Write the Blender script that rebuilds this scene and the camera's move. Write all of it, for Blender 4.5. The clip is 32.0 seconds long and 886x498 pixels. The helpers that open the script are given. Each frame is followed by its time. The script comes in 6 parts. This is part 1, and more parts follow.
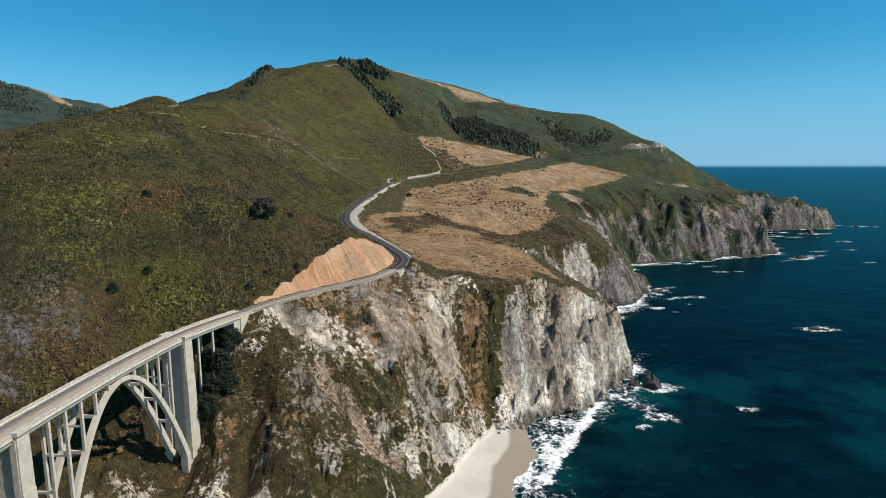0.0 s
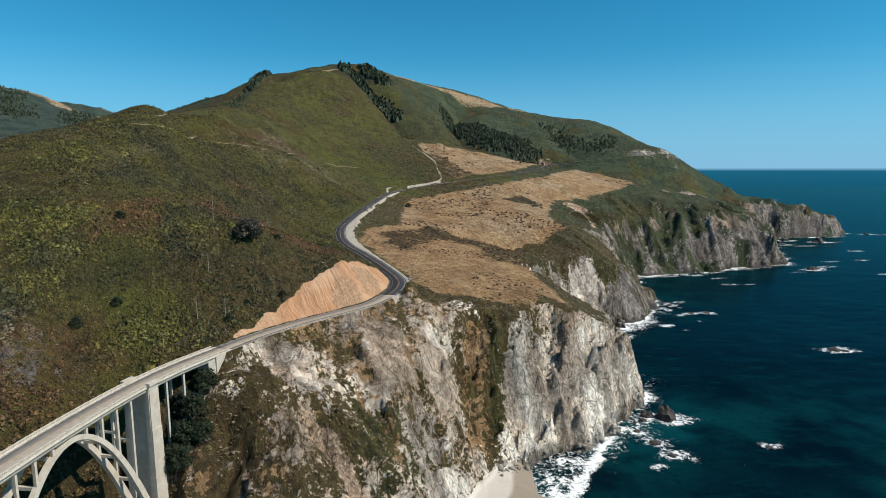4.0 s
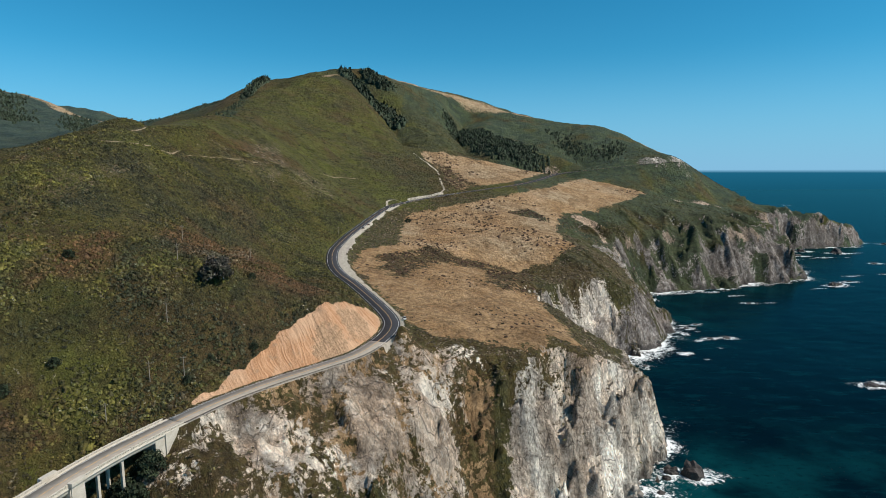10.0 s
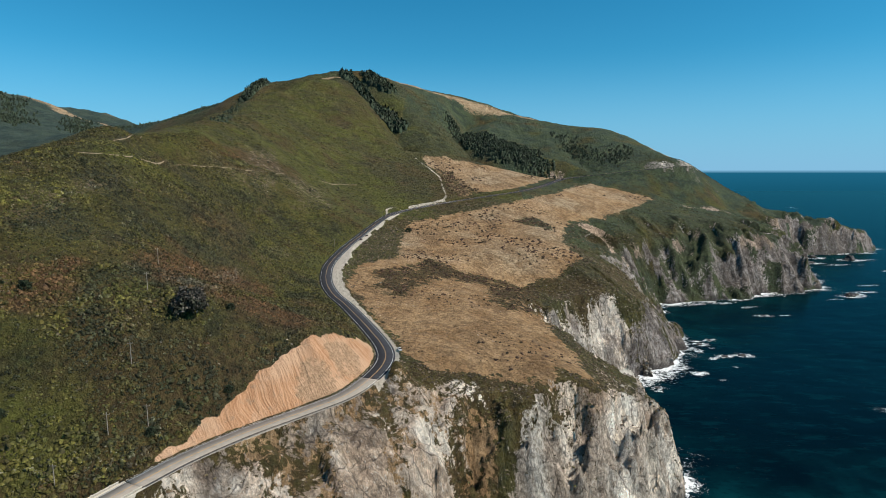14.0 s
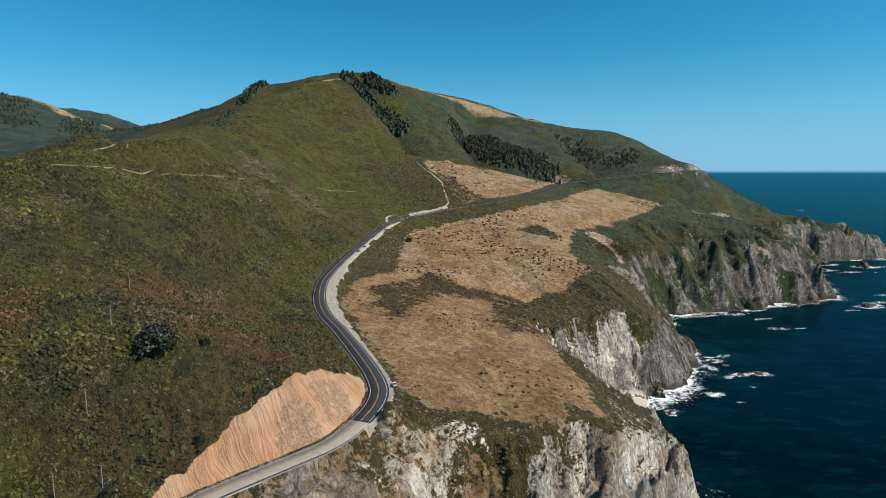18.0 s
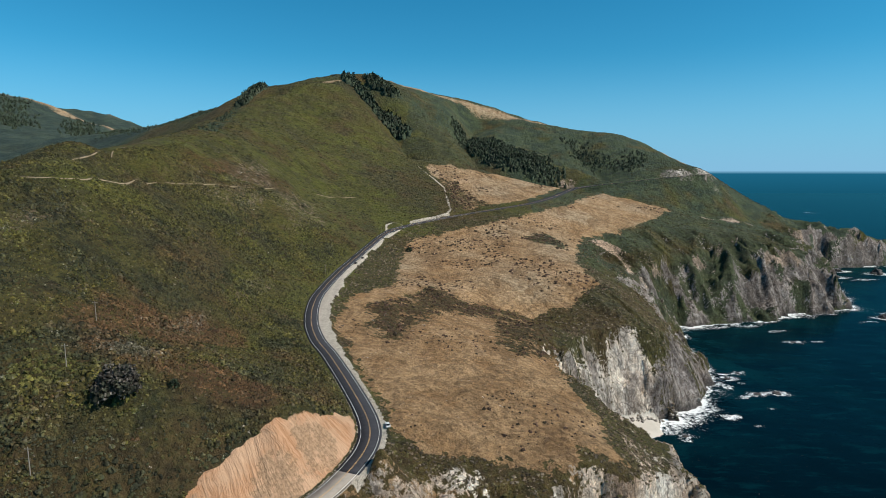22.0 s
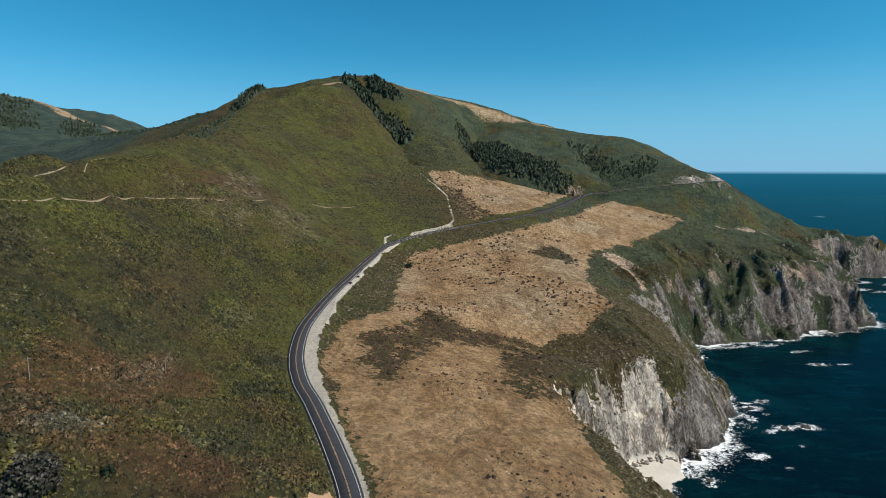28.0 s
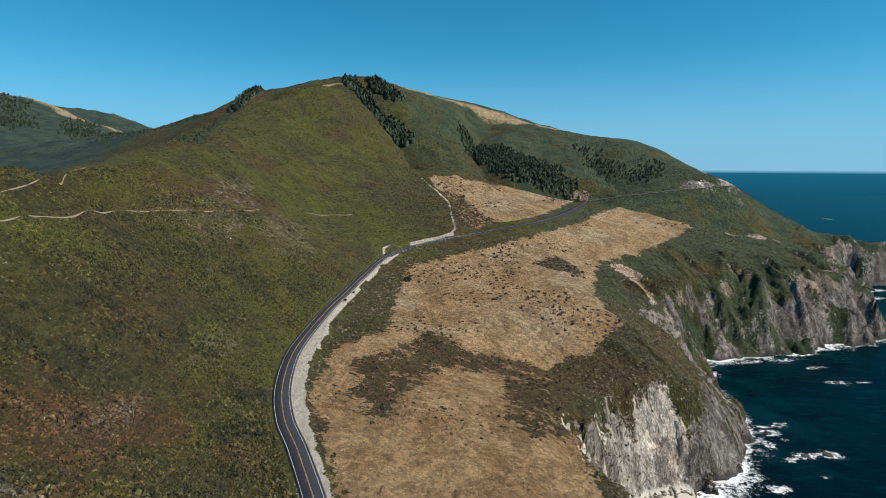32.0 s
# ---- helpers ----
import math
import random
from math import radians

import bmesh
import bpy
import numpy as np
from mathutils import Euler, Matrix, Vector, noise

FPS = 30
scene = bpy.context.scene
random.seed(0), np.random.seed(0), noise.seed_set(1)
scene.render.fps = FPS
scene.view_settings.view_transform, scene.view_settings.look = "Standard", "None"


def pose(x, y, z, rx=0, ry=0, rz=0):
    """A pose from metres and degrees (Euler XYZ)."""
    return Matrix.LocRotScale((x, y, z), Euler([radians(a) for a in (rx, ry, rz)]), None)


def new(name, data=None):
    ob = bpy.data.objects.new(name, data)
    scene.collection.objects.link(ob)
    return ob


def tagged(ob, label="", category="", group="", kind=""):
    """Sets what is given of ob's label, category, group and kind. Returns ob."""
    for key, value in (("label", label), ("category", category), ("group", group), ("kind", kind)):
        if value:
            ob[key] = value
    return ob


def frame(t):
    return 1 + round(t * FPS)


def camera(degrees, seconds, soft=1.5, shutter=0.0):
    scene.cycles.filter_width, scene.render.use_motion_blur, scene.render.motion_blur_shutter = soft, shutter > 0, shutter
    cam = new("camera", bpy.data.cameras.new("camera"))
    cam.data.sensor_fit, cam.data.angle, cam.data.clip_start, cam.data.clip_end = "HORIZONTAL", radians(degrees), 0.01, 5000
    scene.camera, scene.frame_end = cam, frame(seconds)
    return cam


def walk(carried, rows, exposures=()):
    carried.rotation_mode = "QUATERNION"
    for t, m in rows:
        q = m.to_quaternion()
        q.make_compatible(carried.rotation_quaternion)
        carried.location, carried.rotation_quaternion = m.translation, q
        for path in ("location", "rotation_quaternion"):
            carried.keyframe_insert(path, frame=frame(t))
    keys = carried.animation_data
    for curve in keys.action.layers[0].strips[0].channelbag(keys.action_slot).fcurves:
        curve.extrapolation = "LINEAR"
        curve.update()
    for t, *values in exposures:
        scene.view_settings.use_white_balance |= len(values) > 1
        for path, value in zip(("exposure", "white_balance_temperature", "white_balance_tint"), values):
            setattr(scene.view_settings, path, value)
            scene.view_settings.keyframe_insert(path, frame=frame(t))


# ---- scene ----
cam = camera(75.81, 32.0, soft=0.6)
# seconds, x, y, z, and the turn in degrees
PATH = [
    (0.0, -0.00, -0.00, 149.97, 81.639, 0.113, -0.000),
    (2.0, 0.91, 12.81, 153.82, 81.819, 0.097, 0.078),
    (4.0, 1.94, 26.16, 157.98, 81.949, 0.095, 0.195),
    (6.0, 3.05, 39.87, 162.31, 82.039, 0.100, 0.340),
    (8.0, 4.17, 53.76, 166.70, 82.100, 0.109, 0.506),
    (10.0, 5.26, 67.70, 171.06, 82.140, 0.118, 0.684),
    (12.0, 6.29, 81.58, 175.32, 82.165, 0.123, 0.869),
    (14.0, 7.23, 95.33, 179.44, 82.180, 0.121, 1.056),
    (16.0, 8.07, 108.90, 183.41, 82.190, 0.112, 1.240),
    (18.0, 8.79, 122.27, 187.22, 82.195, 0.093, 1.420),
    (20.0, 9.42, 135.46, 190.92, 82.198, 0.064, 1.593),
    (22.0, 9.95, 148.51, 194.55, 82.197, 0.026, 1.759),
    (24.0, 10.41, 161.48, 198.21, 82.190, -0.020, 1.919),
    (26.0, 10.82, 174.48, 201.99, 82.174, -0.073, 2.073),
    (28.0, 11.24, 187.65, 206.03, 82.143, -0.129, 2.225),
    (30.0, 11.71, 201.14, 210.47, 82.091, -0.187, 2.380),
    (32.0, 12.28, 215.14, 215.51, 82.010, -0.241, 2.541),
]
walk(cam, [(t, pose(x, y, z, rx, ry, rz)) for t, x, y, z, rx, ry, rz in PATH])

# ---- light ----
SUN_TURN, SUN_UP = 106.0, 47.0  # degrees from the camera's heading to the right, and above the horizon


def make_world():
    world = bpy.data.worlds.new("sky")
    scene.world = world
    world.use_nodes = True
    nt = world.node_tree
    nt.nodes.clear()
    out, bg = nt.nodes.new("ShaderNodeOutputWorld"), nt.nodes.new("ShaderNodeBackground")
    sky = nt.nodes.new("ShaderNodeTexSky")
    sky.sky_type, sky.sun_disc = "NISHITA", False
    sky.sun_elevation, sky.sun_rotation = radians(SUN_UP), radians(SUN_TURN)
    sky.altitude, sky.air_density, sky.dust_density, sky.ozone_density = 150, 1.0, 0.0, 4.0
    # below the horizon the far sea goes on
    coord, sep = nt.nodes.new("ShaderNodeTexCoord"), nt.nodes.new("ShaderNodeSeparateXYZ")
    ramp = nt.nodes.new("ShaderNodeMapRange")
    ramp.inputs["From Min"].default_value, ramp.inputs["From Max"].default_value = -0.0045, 0.0004
    sea_ramp = nt.nodes.new("ShaderNodeMapRange")
    sea_ramp.inputs["From Min"].default_value, sea_ramp.inputs["From Max"].default_value = -0.032, 0.0
    sea = nt.nodes.new("ShaderNodeMix")
    sea.data_type = "RGBA"
    sea.inputs[6].default_value, sea.inputs[7].default_value = (*SEA_NEAR, 1), (*SEA_FAR, 1)
    mix = nt.nodes.new("ShaderNodeMix")
    mix.data_type = "RGBA"
    L = nt.links.new
    L(coord.outputs["Generated"], sep.inputs[0])
    L(sep.outputs["Z"], ramp.inputs["Value"])
    L(sep.outputs["Z"], sea_ramp.inputs["Value"])
    L(sea_ramp.outputs[0], sea.inputs[0])
    L(ramp.outputs[0], mix.inputs[0])
    L(sea.outputs[2], mix.inputs[6])
    tint = nt.nodes.new("ShaderNodeMix")
    tint.data_type, tint.blend_type = "RGBA", "MULTIPLY"
    tint.inputs[0].default_value = 1.0
    high = nt.nodes.new("ShaderNodeMapRange")
    high.inputs["From Min"].default_value, high.inputs["From Max"].default_value = 0.0, 0.30
    tone = nt.nodes.new("ShaderNodeMix")
    tone.data_type = "RGBA"
    tone.inputs[6].default_value, tone.inputs[7].default_value = (*LOW_TINT, 1), (*SKY_TINT, 1)
    L(sep.outputs["Z"], high.inputs["Value"])
    L(high.outputs[0], tone.inputs[0])
    L(tone.outputs[2], tint.inputs[7])
    L(sky.outputs[0], tint.inputs[6])
    # pale sea haze low in the sky, all round
    low = nt.nodes.new("ShaderNodeMapRange")
    low.interpolation_type = "SMOOTHSTEP"
    for key, v in (("From Min", 0.20), ("From Max", -0.02), ("To Min", 0.0), ("To Max", 0.85)):
        low.inputs[key].default_value = v
    haze = nt.nodes.new("ShaderNodeMix")
    haze.data_type = "RGBA"
    haze.inputs[7].default_value = (*HAZE, 1)
    L(sep.outputs["Z"], low.inputs["Value"])
    L(low.outputs[0], haze.inputs[0])
    L(tint.outputs[2], haze.inputs[6])
    L(haze.outputs[2], mix.inputs[7])
    L(mix.outputs[2], bg.inputs[0])
    bg.inputs[1].default_value = SKY
    L(bg.outputs[0], out.inputs[0])


SKY = 0.091
SKY_TINT, LOW_TINT, HAZE = (0.15, 0.88, 1.00), (0.30, 0.86, 1.04), (2.25, 4.65, 7.4)
SEA_NEAR, SEA_FAR = (0.075, 0.90, 1.56), (0.12, 1.28, 2.25)
make_world()
sun_data = bpy.data.lights.new("sun", "SUN")
sun_data.energy, sun_data.angle, sun_data.color = 4.6, radians(0.53), (1.0, 0.92, 0.80)
sun = new("sun", sun_data)
a, e = radians(SUN_TURN), radians(SUN_UP)
TO_SUN = Vector((math.sin(a) * math.cos(e), math.cos(a) * math.cos(e), math.sin(e)))
sun.rotation_euler = (-TO_SUN).to_track_quat("-Z", "Y").to_euler()
scene.view_settings.exposure = 0.20


# ---- materials ----
class Nodes:
    """A short hand for node trees."""

    def __init__(self, name):
        self.mat = bpy.data.materials.new(name)
        self.mat.use_nodes = True
        self.nt = self.mat.node_tree
        self.bsdf = self.nt.nodes["Principled BSDF"]
        self.bsdf.inputs["Specular IOR Level"].default_value = 0.25
        self.pos = self.nt.nodes.new("ShaderNodeTexCoord").outputs["Object"]

    def node(self, kind, **values):
        n = self.nt.nodes.new(kind)
        for key, value in values.items():
            n.inputs[key].default_value = value
        return n

    def link(self, a, b):
        self.nt.links.new(a, b)

    def scaled(self, x, y, z):
        n = self.node("ShaderNodeMapping", Scale=(x, y, z))
        self.link(self.pos, n.inputs["Vector"])
        return n.outputs[0]

    def noise(self, scale, detail=4.0, rough=0.55, at=None, twist=0.0):
        n = self.node("ShaderNodeTexNoise", Scale=scale, Detail=detail, Roughness=rough, Distortion=twist)
        self.link(at or self.pos, n.inputs["Vector"])
        return n.outputs[0]

    def warped(self, at, scale, amount):
        """The place, pushed about by a noise."""
        n = self.node("ShaderNodeTexNoise", Scale=scale, Detail=3.0)
        self.link(at, n.inputs["Vector"])
        v = self.nt.nodes.new("ShaderNodeVectorMath")
        v.operation = "MULTIPLY_ADD"
        self.link(n.outputs["Color"], v.inputs[0])
        v.inputs[1].default_value = (amount, amount, amount)
        self.link(at, v.inputs[2])
        return v.outputs[0]

    def cells(self, scale, at=None):
        n = self.node("ShaderNodeTexVoronoi", Scale=scale)
        self.link(at or self.pos, n.inputs["Vector"])
        return n

    def range(self, value, a, b, lo=0.0, hi=1.0):
        n = self.node("ShaderNodeMapRange")
        n.interpolation_type = "SMOOTHSTEP"
        for key, v in (("From Min", a), ("From Max", b), ("To Min", lo), ("To Max", hi)):
            n.inputs[key].default_value = v
        self.link(value, n.inputs["Value"])
        return n.outputs[0]

    def mix(self, f, a, b):
        n = self.nt.nodes.new("ShaderNodeMix")
        n.data_type = "RGBA"
        for v, i in ((f, 0), (a, 6), (b, 7)):
            if isinstance(v, (int, float)):
                n.inputs[i].default_value = v
            elif isinstance(v, tuple):
                n.inputs[i].default_value = (*v, 1)
            else:
                self.link(v, n.inputs[i])
        return n.outputs[2]

    def sum(self, op, a, b):
        n = self.nt.nodes.new("ShaderNodeMath")
        n.operation = op
        for v, i in ((a, 0), (b, 1)):
            if isinstance(v, (int, float)):
                n.inputs[i].default_value = v
            else:
                self.link(v, n.inputs[i])
        return n.outputs[0]

    def cover(self, name):
        n = self.nt.nodes.new("ShaderNodeAttribute")
        n.attribute_name = name
        return n.outputs["Fac"]

    def spread(self, value, amount):
        """Brighten and darken by a noise value round 0.5."""
        return self.range(value, 0.25, 0.75, 1 - amount, 1 + amount)

    def done(self, colour, rough=0.9, bump=None, strength=0.5, depth=0.1):
        if isinstance(colour, tuple):
            self.bsdf.inputs["Base Color"].default_value = (*colour, 1)
        else:
            self.link(colour, self.bsdf.inputs["Base Color"])
        if isinstance(rough, (int, float)):
            self.bsdf.inputs["Roughness"].default_value = rough
        else:
            self.link(rough, self.bsdf.inputs["Roughness"])
        if bump is not None:
            n = self.node("ShaderNodeBump", Strength=strength, Distance=depth)
            self.link(bump, n.inputs["Height"])
            self.link(n.outputs[0], self.bsdf.inputs["Normal"])
        return self.mat


def mottled(name, dark, light, scale=1.0, rough=0.9, bump=0.05, third=None):
    """A plain surface with grain and stains."""
    m = Nodes(name)
    fine, broad = m.noise(6.0 * scale, 5), m.noise(0.6 * scale, 4)
    c = m.mix(m.range(broad, 0.3, 0.7), dark, light)
    c = m.mix(m.range(fine, 0.35, 0.75, 0, 0.45), c, third or dark)
    return m.done(c, rough, fine, 0.6, bump)


def ground_material():
    m = Nodes("ground")
    n1, n2, n3, n4 = m.noise(0.012, 4), m.noise(0.05, 5), m.noise(0.28, 5, 0.65), m.noise(1.4, 4, 0.6)
    # scrub: olive, dark green, brown and grey patches over dark litter
    olive = m.mix(m.range(n2, 0.35, 0.65), (0.050, 0.045, 0.013), (0.084, 0.072, 0.020))
    scrub = m.mix(m.range(n1, 0.45, 0.65, 0, 0.7), olive, (0.066, 0.054, 0.024))
    scrub = m.mix(m.range(n3, 0.49, 0.62), scrub, (0.040, 0.042, 0.015))
    bush = m.noise(0.10, 6, 0.72)
    scrub = m.mix(m.range(bush, 0.52, 0.62, 0, 0.75), scrub, (0.024, 0.028, 0.013))
    scrub = m.mix(m.range(bush, 0.47, 0.38, 0, 0.5), scrub, (0.105, 0.094, 0.034))
    scrub = m.mix(m.range(n4, 0.56, 0.70, 0, 0.45), scrub, (0.115, 0.108, 0.075))
    scrub = m.mix(m.sum("MULTIPLY", m.cover("russet"), m.range(n3, 0.3, 0.6)), scrub, (0.105, 0.054, 0.024))
    scrub = m.mix(m.sum("MULTIPLY", m.cover("lush"), m.range(n2, 0.3, 0.6, 0, 0.7)), scrub, (0.092, 0.100, 0.016))
    scrub = m.mix(m.sum("MULTIPLY", m.cover("forest"), m.range(n1, 0.36, 0.52)), scrub, m.mix(m.range(n2, 0.4, 0.6), (0.034, 0.050, 0.030), (0.058, 0.076, 0.036)))
    # far hills: dark woods, with the blue of distance haze mixed into the colour
    scrub = m.mix(m.cover("hazy_fir"), scrub, m.mix(m.range(m.noise(0.02, 5, 0.65), 0.42, 0.58), (0.022, 0.040, 0.036), (0.048, 0.070, 0.052)))
    scrub = m.mix(m.sum("MULTIPLY", m.cover("pale"), m.range(m.noise(0.22, 5, 0.7), 0.46, 0.60, 0, 0.85)), scrub, (0.20, 0.150, 0.100))
    # dry grass
    dry = m.mix(m.range(n2, 0.36, 0.64), (0.31, 0.180, 0.080), (0.42, 0.268, 0.136))
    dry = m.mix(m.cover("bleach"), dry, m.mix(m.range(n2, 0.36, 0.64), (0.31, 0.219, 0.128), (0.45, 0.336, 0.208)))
    streak = m.noise(0.035, 6, 0.7, m.scaled(1.0, 0.55, 1.0), 0.6)
    dry = m.mix(m.range(streak, 0.50, 0.62, 0, 0.75), dry, (0.200, 0.118, 0.054))
    dry = m.mix(m.range(streak, 0.46, 0.34, 0, 0.6), dry, (0.48, 0.315, 0.178))
    dry = m.mix(m.range(n3, 0.48, 0.68, 0, 0.55), dry, (0.20, 0.118, 0.056))
    dry = m.mix(m.range(m.noise(0.75, 5, 0.7), 0.56, 0.66, 0, 0.7), dry, (0.135, 0.088, 0.042))
    dry = m.mix(m.range(n4, 0.42, 0.32, 0, 0.5), dry, (0.47, 0.315, 0.185))
    # rock: broken pieces of differing tone, cracks, streaks down the face
    at = m.scaled(1.0, 1.0, 0.55)
    r1, r2, r3 = m.noise(0.035, 4, 0.6, at, 0.6), m.noise(0.12, 7, 0.72, at, 1.2), m.noise(0.6, 7, 0.7, at, 0.8)
    bent = m.warped(at, 0.12, 7.0)
    chunk, chip = m.cells(0.14, bent).outputs["Distance"], m.cells(0.45, bent).outputs["Distance"]
    tone = m.cover("tone")
    rock = m.mix(m.range(r1, 0.40, 0.62), (0.57, 0.455, 0.35), (0.71, 0.62, 0.51))
    rock = m.mix(m.range(r2, 0.50, 0.66, 0, 0.7), rock, (0.74, 0.685, 0.60))
    rock = m.mix(m.range(r2, 0.46, 0.34, 0, 0.75), rock, (0.28, 0.200, 0.142))
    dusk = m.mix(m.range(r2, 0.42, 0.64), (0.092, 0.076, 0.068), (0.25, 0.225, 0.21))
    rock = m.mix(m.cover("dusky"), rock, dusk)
    rock = m.mix(m.cover("white"), rock, m.mix(m.range(r3, 0.45, 0.62), (0.84, 0.78, 0.68), (0.50, 0.43, 0.35)))
    rock = m.mix(m.cover("tan"), rock, m.mix(m.range(r3, 0.42, 0.60), (0.47, 0.34, 0.235), (0.24, 0.170, 0.120)))
    r4 = m.noise(0.75, 6, 0.7, m.warped(m.scaled(1.0, 1.0, 0.35), 0.2, 3.0))
    rock = m.mix(m.range(r4, 0.56, 0.70, 0, 0.42), rock, (0.14, 0.108, 0.084))
    rock = m.mix(m.sum("MULTIPLY", m.range(r4, 0.46, 0.34, 0, 0.55), m.range(m.cover("dusky"), 0, 1, 1.0, 0.25)), rock, (0.72, 0.67, 0.59))
    rock = m.mix(m.range(r3, 0.60, 0.68, 0, 0.55), rock, (0.105, 0.080, 0.062))
    # dark joints between the pieces
    joint = m.node("ShaderNodeTexVoronoi", Scale=0.10)
    joint.feature = "DISTANCE_TO_EDGE"
    m.link(bent, joint.inputs["Vector"])
    rock = m.mix(m.sum("MULTIPLY", m.range(joint.outputs["Distance"], 0.045, 0.0, 0, 0.8), m.range(r2, 0.4, 0.6, 0.2, 1.0)), rock, (0.07, 0.055, 0.045))
    # slanting beds of darker and lighter rock
    slant = m.node("ShaderNodeMapping", Rotation=(0.35, 0.75, 0.3), Scale=(0.10, 0.10, 0.55))
    m.link(m.warped(m.pos, 0.06, 5.0), slant.inputs["Vector"])
    beds = m.noise(1.0, 5, 0.65, slant.outputs[0])
    rock = m.mix(m.range(beds, 0.55, 0.66, 0, 0.35), rock, (0.14, 0.105, 0.080))
    pieces = m.nt.nodes.new("ShaderNodeHueSaturation")
    m.link(rock, pieces.inputs["Color"])
    m.link(m.range(tone, -0.65, 0.65, 0.66, 1.36), pieces.inputs["Value"])
    rock = m.mix(m.sum("MULTIPLY", m.cover("wet"), 0.85), pieces.outputs[0], (0.035, 0.032, 0.03))
    # earth cutting with runnels
    run = m.nt.nodes.new("ShaderNodeCombineXYZ")
    height = m.nt.nodes.new("ShaderNodeSeparateXYZ")
    m.link(m.pos, height.inputs[0])
    m.link(m.cover("run"), run.inputs[0])
    m.link(m.sum("MULTIPLY", height.outputs[2], 0.10), run.inputs[2])
    c1 = m.noise(0.8, 6, 0.7, run.outputs[0])
    earth = m.mix(m.range(c1, 0.40, 0.60), (0.42, 0.215, 0.108), (0.55, 0.315, 0.18))
    earth = m.mix(m.range(n3, 0.55, 0.7, 0, 0.5), earth, (0.30, 0.22, 0.15))
    earth = m.mix(m.range(n2, 0.42, 0.60, 0, 0.6), earth, (0.60, 0.40, 0.26))
    rubble = m.mix(m.range(m.noise(0.9, 5, 0.7), 0.42, 0.60), (0.42, 0.27, 0.16), (0.15, 0.105, 0.060))
    earth = m.mix(m.range(m.sum("ADD", m.cover("weeds"), m.range(n3, 0.3, 0.7, -0.4, 0.4)), 0.35, 0.65, 0, 0.6), earth, rubble)
    sand = m.mix(m.range(n2, 0.35, 0.65), (0.47, 0.43, 0.37), (0.55, 0.505, 0.44))
    gravel = m.mix(m.range(n3, 0.35, 0.65), (0.54, 0.475, 0.385), (0.63, 0.565, 0.47))
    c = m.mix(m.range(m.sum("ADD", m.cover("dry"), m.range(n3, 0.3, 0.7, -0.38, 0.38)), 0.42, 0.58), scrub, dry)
    bare = m.range(m.sum("ADD", m.sum("ADD", m.cover("face"), m.range(r2, 0.28, 0.72, -0.36, 0.36)), m.range(m.noise(0.45, 6, 0.7), 0.3, 0.7, -0.26, 0.26)), 0.40, 0.60)
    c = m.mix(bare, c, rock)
    uneven = m.nt.nodes.new("ShaderNodeHueSaturation")
    m.link(c, uneven.inputs["Color"])
    m.link(m.range(m.noise(0.27, 4, 0.68, None, 0.5), 0.35, 0.65, 0.70, 1.32), uneven.inputs["Value"])
    c = uneven.outputs[0]
    c = m.mix(m.range(m.sum("ADD", m.cover("cut"), m.range(n3, 0.3, 0.7, -0.2, 0.2)), 0.4, 0.6), c, earth)
    c = m.mix(m.range(m.sum("ADD", m.cover("gravel"), m.range(n4, 0.3, 0.7, -0.25, 0.25)), 0.4, 0.6), c, gravel)
    c = m.mix(m.range(m.sum("ADD", m.cover("sand"), m.range(n3, 0.3, 0.7, -0.2, 0.2)), 0.5, 0.6), c, m.mix(m.cover("damp"), sand, (0.27, 0.225, 0.175)))
    bumps = m.sum("ADD", m.sum("ADD", m.sum("MULTIPLY", r2, 2.4), m.sum("ADD", m.sum("MULTIPLY", chunk, -1.3), m.sum("MULTIPLY", chip, -0.55))), m.sum("ADD", m.sum("MULTIPLY", m.sum("SUBTRACT", r3, m.sum("MULTIPLY", r4, 0.7)), 1.5), m.sum("MULTIPLY", n4, 0.35)))
    bumps = m.sum("MULTIPLY", bumps, m.range(m.cover("sand"), 0, 1, 1.0, 0.06))
    bumps = m.sum("MULTIPLY", bumps, m.range(m.cover("cut"), 0, 1, 1.0, 0.12))
    bumps = m.sum("ADD", bumps, m.sum("MULTIPLY", m.cover("cut"), m.sum("MULTIPLY", c1, 1.5)))
    return m.done(c, 0.92, bumps, 1.0, 1.5)


